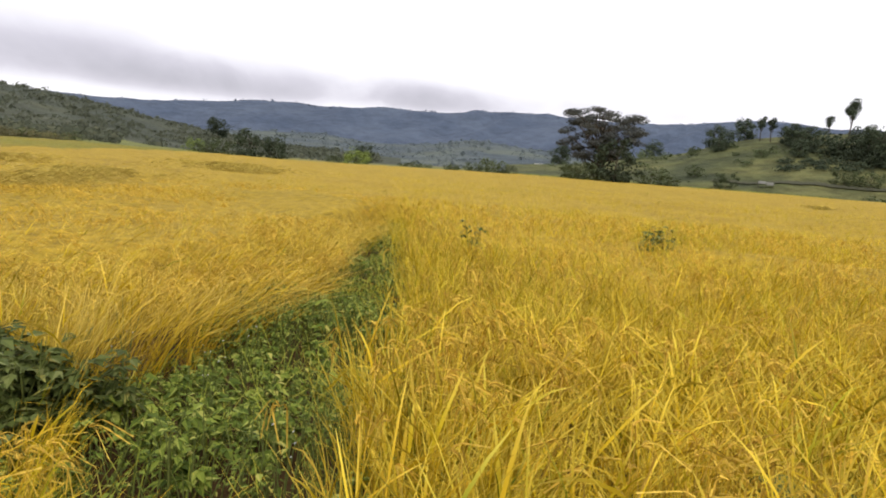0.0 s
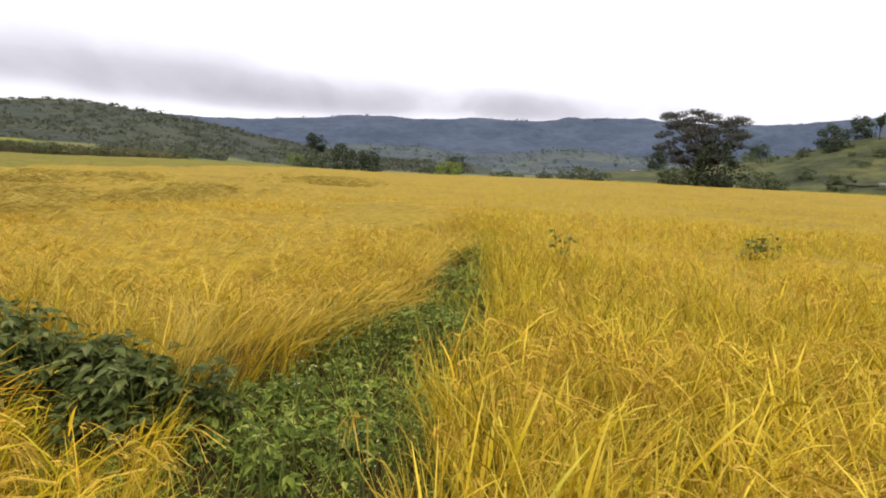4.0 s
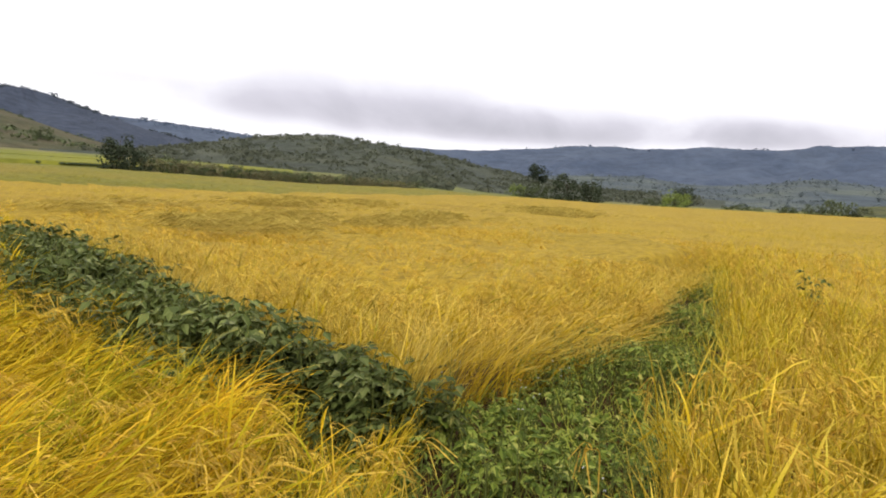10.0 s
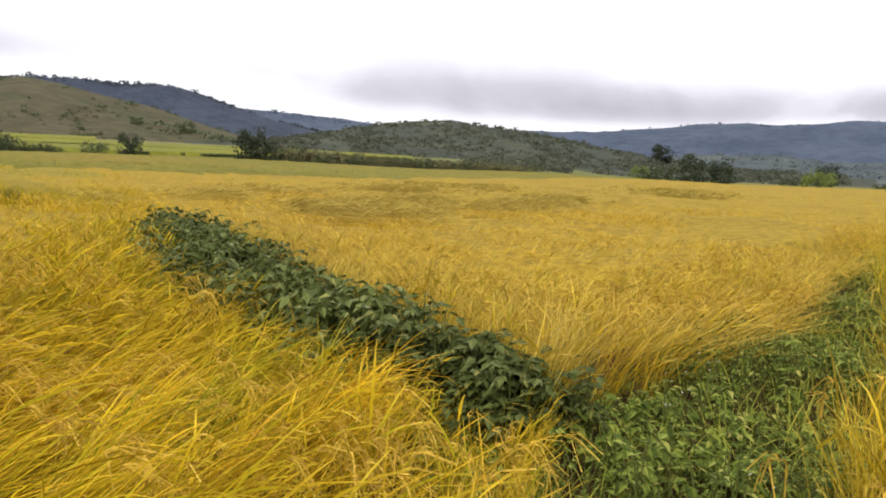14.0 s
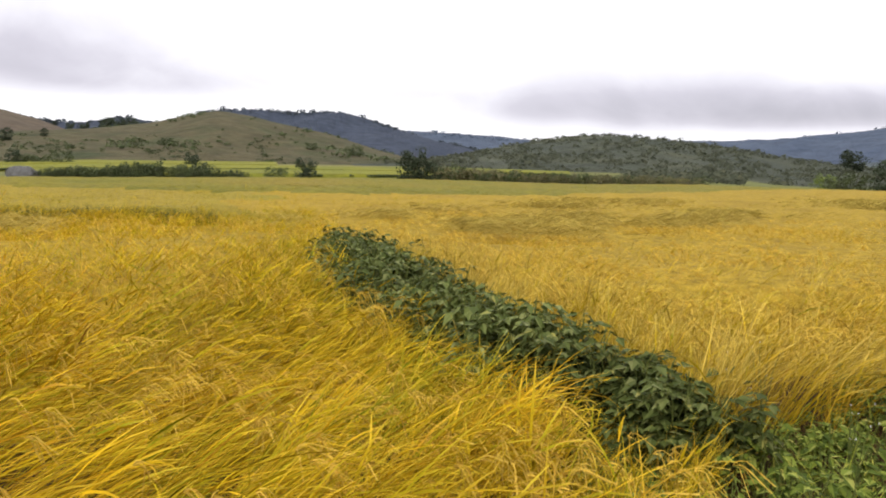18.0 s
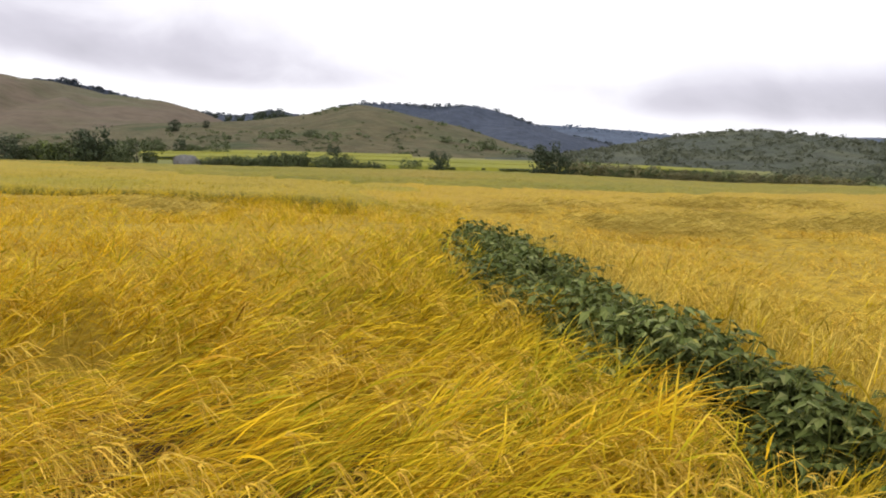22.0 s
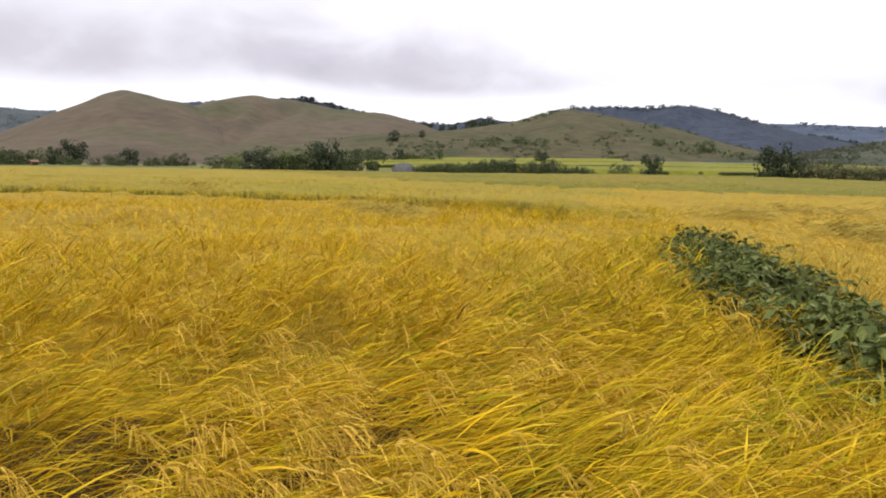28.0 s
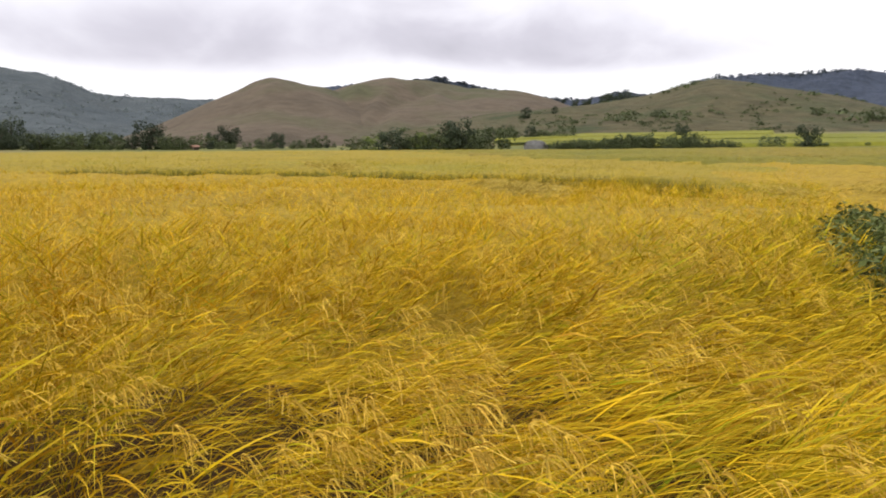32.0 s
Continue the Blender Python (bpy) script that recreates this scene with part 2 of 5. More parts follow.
# leaf greens greyed almost to neutral, imitating haze before the tree
M_hazed_acacia_leaf = leaf_material("haze_greyed_tree_leaf", [(0.0, (0.054, 0.058, 0.056)), (0.6, (0.073, 0.077, 0.072)), (1.0, (0.096, 0.099, 0.088))], 0.15, 0.55, None, 0.15, 0.1)
M_bush_leaf = leaf_material("bush_leaf", [(0.0, (0.040, 0.054, 0.024)), (0.6, (0.070, 0.088, 0.038)), (1.0, (0.11, 0.13, 0.055))], 0.12, 0.55, None, 0.15)
M_willow_leaf = leaf_material("pale_bush_leaf", [(0.0, (0.09, 0.13, 0.03)), (0.6, (0.16, 0.21, 0.05)), (1.0, (0.22, 0.26, 0.07))], 0.3, 0.55, None, 0.2)
M_dry_leaf = leaf_material("dry_bush_leaf", [(0.0, (0.115, 0.095, 0.055)), (0.5, (0.19, 0.155, 0.088)), (1.0, (0.15, 0.165, 0.068))], 0.2, 0.6, None, 0.2)
# grey-green scrub, shifted slightly to blue to suggest haze
M_hill_leaf = leaf_material("hill_scrub_leaf", [(0.0, (0.070, 0.082, 0.060)), (0.6, (0.100, 0.112, 0.078)), (1.0, (0.142, 0.146, 0.094))], 0.45, 0.9, None, 0.02)
# pale blue-grey leaf tones have the valley haze painted in
M_hazed_wood_leaf = leaf_material("hazed_wood_leaf", [(0.0, (0.115, 0.138, 0.150)), (0.6, (0.142, 0.166, 0.172)), (1.0, (0.172, 0.196, 0.182))], 0.45, 0.9, None, 0.02)
# blue cast imitates the haze in front of the ridge
M_hazed_ridge_leaf = leaf_material("hazed_ridge_leaf", [(0.0, (0.055, 0.067, 0.08)), (0.6, (0.07, 0.083, 0.095)), (1.0, (0.085, 0.098, 0.105))], 0.25, 0.8, None, 0.02)


# bluest leaves: distance haze is put into their base colour
M_hazed_far_leaf = leaf_material("hazed_far_leaf", [(0.0, (0.080, 0.104, 0.150)), (0.6, (0.098, 0.124, 0.170)), (1.0, (0.116, 0.142, 0.180))], 0.3, 0.9, None, 0.005, 0.05)


def surface(name, stops, scale, fine_scale, bump=0.3, rough=0.9, fine_mix=0.35, detail=6.0, dark=(0.3, 0.3, 0.3)):
    """Ground cover: broad patches, finer mottling and relief."""
    m, nt, out = material(name)
    p = nt.nodes.new("ShaderNodeBsdfPrincipled")
    p.inputs["Roughness"].default_value = rough
    p.inputs["Specular IOR Level"].default_value = 0.15
    n = noise_node(nt, scale, detail)
    r = ramp_node(nt, stops)
    nt.links.new(n.outputs[0], r.inputs[0])
    f = noise_node(nt, fine_scale, 6.0, 0.65)
    fr = ramp_node(nt, [(0.35, dark), (0.62, (1.25, 1.25, 1.25))])
    nt.links.new(f.outputs[0], fr.inputs[0])
    c = mix_colour(nt, fine_mix, r.outputs[0], fr.outputs[0], "MULTIPLY")
    nt.links.new(c, p.inputs["Base Color"])
    b = nt.nodes.new("ShaderNodeBump")
    b.inputs["Strength"].default_value = bump
    b.inputs["Distance"].default_value = 0.5 / fine_scale
    nt.links.new(f.outputs[0], b.inputs["Height"])
    nt.links.new(b.outputs[0], p.inputs["Normal"])
    nt.links.new(p.outputs[0], out.inputs[0])
    return m


M_soil = surface("valley_ground", [(0.3, (0.10, 0.11, 0.04)), (0.5, (0.16, 0.17, 0.05)), (0.7, (0.22, 0.17, 0.09))], 0.012, 0.3, 0.4)
M_mud = surface("paddy_mud", [(0.3, (0.048, 0.028, 0.010)), (0.7, (0.085, 0.048, 0.016))], 1.5, 14.0, 0.5)
M_canopy_gold = surface("golden_rice_stems", [(0.35, (0.32, 0.21, 0.017)), (0.5, (0.39, 0.26, 0.020)), (0.65, (0.33, 0.225, 0.017))], 0.22, 6.0, 0.9, 0.8, 0.6)
M_canopy_mid = surface("yellowing_rice_stems", [(0.35, (0.26, 0.20, 0.018)), (0.5, (0.33, 0.24, 0.022)), (0.65, (0.27, 0.225, 0.02))], 0.1, 5.0, 0.8, 0.8, 0.5)
M_canopy_green = surface("green_rice_stems", [(0.35, (0.16, 0.155, 0.014)), (0.5, (0.21, 0.18, 0.016)), (0.65, (0.245, 0.18, 0.02))], 0.05, 2.0, 0.8, 0.8, 0.5)
M_meadow = surface("bright_green_paddy", [(0.35, (0.135, 0.15, 0.020)), (0.5, (0.21, 0.205, 0.024)), (0.65, (0.16, 0.17, 0.025))], 0.02, 0.4, 0.5, 0.85, 0.35)
M_brown_hill = surface("dry_grass_hill", [(0.35, (0.086, 0.068, 0.047)), (0.5, (0.122, 0.093, 0.065)), (0.65, (0.088, 0.085, 0.045))], 0.008, 0.10, 0.35, 0.95, 0.3)
M_green_hill = surface("grazed_hill", [(0.35, (0.052, 0.062, 0.026)), (0.5, (0.098, 0.083, 0.044)), (0.68, (0.060, 0.072, 0.030))], 0.018, 0.12, 0.5, 0.95, 0.45)
M_side_hill = surface("green_hillside", [(0.32, (0.046, 0.055, 0.026)), (0.48, (0.088, 0.095, 0.036)), (0.58, (0.122, 0.120, 0.044)), (0.70, (0.060, 0.070, 0.030))], 0.035, 0.25, 0.6, 0.95, 0.6)
# scrub ground carries the same slight blue shift for painted haze
M_scrub_hill = surface("scrub_hill", [(0.35, (0.056, 0.065, 0.049)), (0.5, (0.068, 0.076, 0.053)), (0.68, (0.092, 0.096, 0.060))], 0.02, 0.10, 0.8, 0.95, 0.45)
# dark forest tone with a mild painted haze of blue
M_hazed_forest = surface("hazed_forested_ridge", [(0.35, (0.044, 0.056, 0.084)), (0.6, (0.058, 0.071, 0.102))], 0.006, 0.05, 0.9, 0.95, 0.45)
# strong blue is distance haze mixed into the forest colour
M_hazed_far_forest = surface("hazed_distant_forest", [(0.35, (0.064, 0.084, 0.126)), (0.6, (0.086, 0.108, 0.152))], 0.0035, 0.02, 0.5, 1.0, 0.3)
# ground colour lightened towards blue-grey to stand for valley haze
M_hazed_valley_forest = surface("hazed_valley_woods", [(0.35, (0.066, 0.084, 0.098)), (0.5, (0.082, 0.100, 0.110)), (0.65, (0.115, 0.132, 0.112))], 0.008, 0.04, 0.6, 1.0, 0.4)
# grey-blue added to the green as painted haze
M_hazed_left_forest = surface("hazed_green_mountain", [(0.35, (0.074, 0.090, 0.100)), (0.6, (0.100, 0.116, 0.122))], 0.006, 0.04, 0.7, 1.0, 0.4)


def plain(name, colour, rough=0.8, scale=20.0, vary=0.25):
    m, nt, out = material(name)
    p = nt.nodes.new("ShaderNodeBsdfPrincipled")
    p.inputs["Roughness"].default_value = rough
    p.inputs["Specular IOR Level"].default_value = 0.15
    n = noise_node(nt, scale)
    dark = tuple(c * (1 - vary) for c in colour)
    nt.links.new(mix_colour(nt, n.outputs[0], colour, dark), p.inputs["Base Color"])
    nt.links.new(p.outputs[0], out.inputs[0])
    return m


M_bark = plain("tree_bark", (0.10, 0.08, 0.06), 0.9, 6.0, 0.5)
M_stalk = plain("green_stalk", (0.17, 0.20, 0.05), 0.9, 10.0, 0.4)
M_white = plain("weathered_white_paint", (0.62, 0.60, 0.56), 0.7, 1.0, 0.3)
M_clay = plain("reddish_clay_roof", (0.30, 0.17, 0.12), 0.8, 1.0, 0.35)
M_sheet = plain("grey_weathered_sheet", (0.36, 0.35, 0.34), 0.7, 1.0, 0.4)
M_wall = plain("earth_wall", (0.19, 0.15, 0.11), 0.9, 1.0, 0.3)
M_plough = plain("ploughed_soil", (0.085, 0.085, 0.050), 0.95, 0.6, 0.5)
M_petal = plain("white_petal", (0.75, 0.73, 0.70), 0.6, 30.0, 0.1)
M_straw = plain("grey_straw", (0.36, 0.35, 0.34), 0.9, 1.6, 0.65)

# ---- geometry helpers ----


def quads_mesh(name, verts, faces, mat, uv=None, smooth=False):
    """A mesh object from arrays: verts (n,3), faces (m,k)."""
    verts, faces = np.ascontiguousarray(verts, np.float32), np.ascontiguousarray(faces, np.int32)
    me = bpy.data.meshes.new(name)
    me.vertices.add(len(verts))
    me.vertices.foreach_set("co", verts.ravel())
    k = faces.shape[1]
    me.loops.add(faces.size)
    me.loops.foreach_set("vertex_index", faces.ravel())
    me.polygons.add(len(faces))
    me.polygons.foreach_set("loop_start", np.arange(0, faces.size, k, dtype=np.int32))
    if smooth:
        me.polygons.foreach_set("use_smooth", np.ones(len(faces), bool))
    if uv is not None:
        layer = me.uv_layers.new(name="UVMap")
        layer.data.foreach_set("uv", np.ascontiguousarray(uv[faces.ravel()], np.float32).ravel())
    me.materials.append(mat)
    me.update(calc_edges=True)
    return me


def part(name, me, parent, label=""):
    ob = new(name, me)
    ob.parent = parent
    return tagged(ob, label)


def ribbons(spine, side, width, u):
    """Flat strips along spines (N,K,3); side (N,K,3) unit; width (N,K); u (N). Returns verts, faces, uv."""
    n, k, _ = spine.shape
    off = side * width[..., None] * 0.5
    verts = np.stack([spine - off, spine + off], 2).reshape(-1, 3)
    base = (np.arange(n) * 2 * k)[:, None] + (np.arange(k - 1) * 2)[None]
    faces = np.stack([base, base + 1, base + 3, base + 2], -1).reshape(-1, 4)
    v = np.broadcast_to(np.linspace(0, 1, k)[None, :, None], (n, k, 2))
    uu = np.broadcast_to(u[:, None, None], (n, k, 2))
    return verts, faces, np.stack([uu, v], -1).reshape(-1, 2)


def joined(chunks):
    """Join (verts, faces[, uv]) chunks."""
    vs, fs, us, n = [], [], [], 0
    for c in chunks:
        vs.append(c[0])
        fs.append(c[1] + n)
        if len(c) > 2:
            us.append(c[2])
        n += len(c[0])
    return np.concatenate(vs), np.concatenate(fs), np.concatenate(us) if us else None


def unit(v):
    return v / np.maximum(np.linalg.norm(v, axis=-1, keepdims=True), 1e-9)


def polar(az, r):
    """Plan place from a bearing in degrees (to the left of +y) and a distance."""
    a = np.radians(az)
    return -np.sin(a) * r, np.cos(a) * r


def smooth01(x):
    x = np.clip(x, 0, 1)
    return x * x * (3 - 2 * x)


def wave_noise(x, y, seed, octaves=4):
    """Cheap smooth noise from turned sine waves, about -1 to 1."""
    rng = np.random.default_rng(seed)
    out, amp, f = 0.0, 1.0, 1.0
    for _ in range(octaves):
        for _ in range(3):
            a, ph = rng.uniform(0, math.pi), rng.uniform(0, 6.28)
            out = out + amp * np.sin((np.cos(a) * x + np.sin(a) * y) * f * rng.uniform(0.8, 1.25) + ph) / 2.2
        amp, f = amp * 0.55, f * 2.1
    return out


# ---- the lie of the land ----
EYE = 1.65
PATH_LINE = [(-3.6, -17.0, 0.45), (-1.5, -8.0, 0.5), (-0.6, -3.0, 0.45), (-0.05, 0.0, 0.42), (0.4, 1.3, 0.38), (0.88, 2.4, 0.45), (1.42, 3.15, 0.58), (1.95, 3.9, 0.68), (2.55, 4.68, 0.62), (3.4, 5.65, 0.52), (4.5, 7.2, 0.47), (6.2, 9.6, 0.3), (7.5, 11.2, 0.15), (8.8, 12.8, 0.03)]
HEDGE_LINE = [(0.66, 3.26, 0.26), (0.22, 3.64, 0.34), (-0.30, 4.10, 0.39), (-1.08, 4.84, 0.48), (-1.95, 6.2, 0.55), (-2.8, 7.9, 0.55), (-3.7, 9.7, 0.25)]
BEAN_LINE = [(0.74, 3.38, 0.12), (0.30, 3.80, 0.19), (-0.16, 4.25, 0.23), (-0.90, 5.02, 0.29), (-1.82, 6.30, 0.40), (-2.74, 8.0, 0.44), (-3.75, 9.8, 0.2)]
BUND_LINE = [(-27.4, 4.0, 0.26), (-24.3, 7.3, 0.30), (-19.8, 10.6, 0.28), (-14.8, 14.0, 0.28), (-10.7, 14.1, 0.5), (-8.6, 13.6, 0.45), (-8.0, 13.5, 0.15)]
GREEN_AZ, GREEN_R = [-20, -8, 5, 20, 28, 42, 50, 62], [140, 58, 38, 34, 35, 40, 56, 160]


def line_gap(x, y, line):
    """Distance beyond the edge of a strip (negative inside), and the side: positive to the left of its direction."""
    best, side = np.full(np.shape(x), 1e9), np.zeros(np.shape(x))
    near = np.full(np.shape(x), 1e9)
    for (ax, ay, aw), (bx, by, bw) in zip(line, line[1:]):
        dx, dy = bx - ax, by - ay
        t = np.clip(((x - ax) * dx + (y - ay) * dy) / (dx * dx + dy * dy), 0, 1)
        d = np.hypot(x - ax - t * dx, y - ay - t * dy)
        side = np.where(d < near, np.sign(dx * (y - ay) - dy * (x - ax)), side)
        near = np.minimum(near, d)
        best = np.minimum(best, d - (aw + t * (bw - aw)))
    return best, side


EDGE_AZ = [-110, -66, -45, -24, -8, 1, 15, 26, 40, 59, 75, 110]
EDGE_EL = [-0.2, -0.16, -0.14, -0.38, -0.15, -0.3, -0.12, -0.18, -0.4, -0.5, -0.6, -0.6]


def bearing(x, y):
    return np.degrees(np.arctan2(-x, y))


def base_z(x, y):
    """Paddies: level near by, rising gently to the foot of the hills."""
    r, az = np.hypot(x, y), bearing(x, y)
    edge = EYE - 0.85 + 150 * np.tan(np.radians(np.interp(az, EDGE_AZ, EDGE_EL)))
    far = smooth01((r - 20) / 130)
    z = edge * far
    # low terraces behind the bund
    gap, side = line_gap(x, y, BUND_LINE)
    lift = 0.05 * smooth01(gap / 0.5 + 0.5) * (side > 0) * smooth01((az - 22) / 8)
    lift = lift + 0.26 * smooth01(0.4 - gap / 0.35)
    lim = np.interp(az, GREEN_AZ, GREEN_R)
    lift = lift + 0.14 * smooth01((r - lim) / 1.2) * smooth01((az - 12) / 8) + 0.12 * smooth01((r - lim * 1.45) / 1.5) * smooth01((az - 5) / 8)
    z = z + lift * (1 - smooth01((r - 70) / 80))
    slope = np.interp(az, [-80, -40, -15, -8, 16, 40, 48, 54, 70], [0.004, 0.004, 0.006, 0.042, 0.05, 0.046, 0.03, 0.012, 0.004])
    return z + slope * np.clip(r - 158, 0, 120) + 0.001 * np.clip(r - 400, 0, 4000)


HILLS = {}


def hill(name, knots, foot, crest, back, mat, label, relief=0.03, gully=0.0, jag=0.0, seed=1, category="hill", fine=190):
    """A hill seen across the valley: knots of (bearing, height in degrees above the eye) for its crest."""
    az0, az1 = knots[0][0], knots[-1][0]
    az = np.linspace(az0, az1, fine)
    rho = np.concatenate([np.linspace(0, 1, 34), np.linspace(1.04, 1.5, 5)])

    def z_at(a, q):
        k = np.array(knots, float)
        fine = np.linspace(az0, az1, 400)
        el = np.interp(fine, k[:, 0], k[:, 1])
        wdt = max(3, int(len(fine) * 1.1 / (az1 - az0)))
        el = np.convolve(np.pad(el, wdt, mode="edge"), np.ones(2 * wdt + 1) / (2 * wdt + 1), "valid")
        top = EYE + crest * np.tan(np.radians(np.interp(a, fine, el)))
        r = np.where(q <= 1, foot + (crest - foot) * q, crest + (back - crest) * (q - 1) * 2)
        x, y = polar(a, r)
        z0 = base_z(x, y)
        up = np.where(q <= 1, 0.5 * q + 0.5 * smooth01(q), 1 - smooth01((q - 1) * 1.6))
        s = crest * 0.09
        lumps = relief * wave_noise(x / s, y / s, seed) * up
        cut = gully * wave_noise(a * 0.55 + 4 * q + 0.8 * np.sin(5 * q + a * 0.4), q * 5.0, seed + 5, 3) * q * np.clip(1.1 - q, 0, 1) * 2
        spikes = jag * wave_noise(a * 15, q * 30, seed + 9, 4) * (0.6 + 0.5 * wave_noise(a * 1.3, q * 3, seed + 4, 2)) * np.clip(q * 3 - 1, 0, 1)
        return x, y, z0 - 1.5 * (1 - np.clip(q * 8, 0, 1)) + (top - z0) * (up + lumps + cut + spikes * up)

    A, Q = np.meshgrid(az, rho, indexing="ij")
    X, Y, Z = z_at(A, Q)
    n, k = A.shape
    i = (np.arange(n - 1)[:, None] * k + np.arange(k - 1)[None]).ravel()
    faces = np.stack([i, i + k, i + k + 1, i + 1], -1)
    ob = new(name, quads_mesh(name, np.stack([X, Y, Z], -1).reshape(-1, 3), faces, mat, smooth=True))
    tagged(ob, label, category, kind="structure")
    HILLS[name] = (z_at, az0, az1, foot, crest, back)
    return ob


def land_z(x, y):
    z = float(base_z(np.array(x), np.array(y)))
    az, r = float(bearing(x, y)), math.hypot(x, y)
    for z_at, a0, a1, foot, crest, back in HILLS.values():
        if a0 <= az <= a1 and foot <= r <= back:
            q = (r - foot) / (crest - foot) if r <= crest else 1 + (r - crest) / (back - crest) / 2
            z = max(z, float(z_at(np.array([az]), np.array([q]))[2][0]))
    return z


def build_ground():
    r = np.concatenate([[0.0], np.geomspace(0.6, 4900, 90)])
    az = np.linspace(-180, 180, 181)
    A, R = np.meshgrid(az, r, indexing="ij")
    X, Y = polar(A, R)
    Z = base_z(X, Y)
    n, k = A.shape
    i = (np.arange(n - 1)[:, None] * k + np.arange(k - 1)[None]).ravel()
    ob = new("ground", quads_mesh("ground", np.stack([X, Y, Z], -1).reshape(-1, 3), np.stack([i, i + k, i + k + 1, i + 1], -1), M_soil, smooth=True))
    tagged(ob, "green and brown valley floor between the paddies", "ground", kind="structure")


build_ground()


def build_mud():
    """Wet brown soil under the rice, a little above the ground sheet."""
    r, az = np.concatenate([[0.0], np.geomspace(0.3, 30, 44)]), np.linspace(-180, 180, 140)
    A, R = np.meshgrid(az, r, indexing="ij")
    X, Y = polar(A, R)
    n, k = A.shape
    i = (np.arange(n - 1)[:, None] * k + np.arange(k - 1)[None]).ravel()
    v = np.stack([X, Y, base_z(X, Y) + 0.012], -1).reshape(-1, 3)
    tagged(new("paddy_soil", quads_mesh("paddy_soil", v, np.stack([i, i + k, i + k + 1, i + 1], -1), M_mud, smooth=True)), "dark brown paddy soil under the rice", "soil", kind="structure")


build_mud()
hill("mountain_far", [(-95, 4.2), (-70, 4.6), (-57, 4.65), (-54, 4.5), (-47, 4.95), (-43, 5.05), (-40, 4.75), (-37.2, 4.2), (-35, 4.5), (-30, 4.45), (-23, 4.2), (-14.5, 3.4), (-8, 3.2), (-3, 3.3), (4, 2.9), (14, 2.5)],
     2200, 3300, 4200, M_hazed_far_forest, "long forested mountain under low cloud, tinted blue for haze", 0.05, 0.14, 0.006, 3, "mountain", 420)
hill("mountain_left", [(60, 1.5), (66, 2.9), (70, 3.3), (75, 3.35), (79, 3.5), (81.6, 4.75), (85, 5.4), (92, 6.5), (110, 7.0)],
     600, 1400, 2000, M_hazed_left_forest, "green wooded mountain tinted grey-blue for haze", 0.05, 0.06, 0.012, 4, "mountain", 330)
hill("ridge_behind", [(-6, 2.6), (2, 3.0), (5, 3.15), (8, 3.45), (12, 3.65), (15, 3.75), (20, 3.6), (26, 3.0)], 1500, 2100, 2700, M_hazed_far_forest, "low forested ridge behind the valley, tinted blue for haze", 0.03, 0.03, 0.010, 5, "ridge", 330)
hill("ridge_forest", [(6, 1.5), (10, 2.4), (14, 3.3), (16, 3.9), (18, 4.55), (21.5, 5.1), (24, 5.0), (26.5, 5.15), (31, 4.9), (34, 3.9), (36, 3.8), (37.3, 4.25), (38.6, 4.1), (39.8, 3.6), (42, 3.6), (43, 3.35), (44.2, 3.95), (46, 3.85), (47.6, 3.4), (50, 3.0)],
     900, 1500, 2000, M_hazed_forest, "dark forested ridge with a ragged tree line", 0.04, 0.05, 0.015, 6, "ridge", 520)
hill("hill_wooded_top", [(40, 3.2), (44, 3.7), (47, 4.1), (50, 4.8), (53.5, 5.5), (57, 5.2), (62, 4.6), (66, 3.0)], 820, 980, 1300, M_hazed_forest, "dark wooded hilltop behind the grass hills", 0.03, 0.0, 0.02, 7, fine=300)
hill("hill_brown", [(36, 1.5), (40, 2.6), (43, 3.4), (46, 3.9), (50, 4.45), (53.5, 5.2), (57.5, 5.35), (60, 4.9), (62, 4.2), (66, 3.6), (72, 2.0), (76, 1.0)],
     330, 760, 1000, M_brown_hill, "bare brown grass hill with soft gullies", 0.07, 0.085, 0.0, 8)
hill("hill_brown_peak", [(51, 0.2), (54, 1.0), (57, 2.2), (59.5, 3.4), (61.5, 4.3), (63.4, 4.62), (65.2, 4.92), (66.2, 5.22), (67.2, 4.86), (68.4, 4.3), (70, 3.62), (72, 2.75), (74.5, 1.6), (77, 0.6), (79, 0.0)],
     310, 640, 900, M_brown_hill, "bare brown grass hill with a rounded peak", 0.06, 0.075, 0.0, 9)
hill("hill_grass", [(11, 0.8), (14, 1.3), (18, 2.2), (22, 3.4), (25, 4.1), (28, 4.7), (31, 5.0), (33.5, 4.4), (36, 3.7), (40, 3.1), (44, 2.9), (48, 2.6), (54, 1.6), (60, 0.7)],
     270, 470, 700, M_green_hill, "grazed green-brown hill dotted with bushes", 0.05, 0.04, 0.0, 10)
hill("hill_scrub", [(-34, 0.4), (-24, 0.7), (-17.5, 1.45), (-11.7, 2.5), (-8, 3.1), (-4, 3.55), (-0.2, 3.65), (2, 3.4), (5, 2.9), (9, 2.3), (14, 1.4), (20, 0.8)],
     240, 560, 800, M_scrub_hill, "low hill covered with grey-green scrub", 0.05, 0.06, 0.010, 11, fine=300)
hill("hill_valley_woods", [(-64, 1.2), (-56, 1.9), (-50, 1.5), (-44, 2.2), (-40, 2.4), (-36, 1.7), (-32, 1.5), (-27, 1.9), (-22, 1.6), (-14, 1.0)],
     600, 1300, 1700, M_hazed_valley_forest, "wooded rise on the valley floor with haze tinted into its colour", 0.08, 0.05, 0.02, 12)
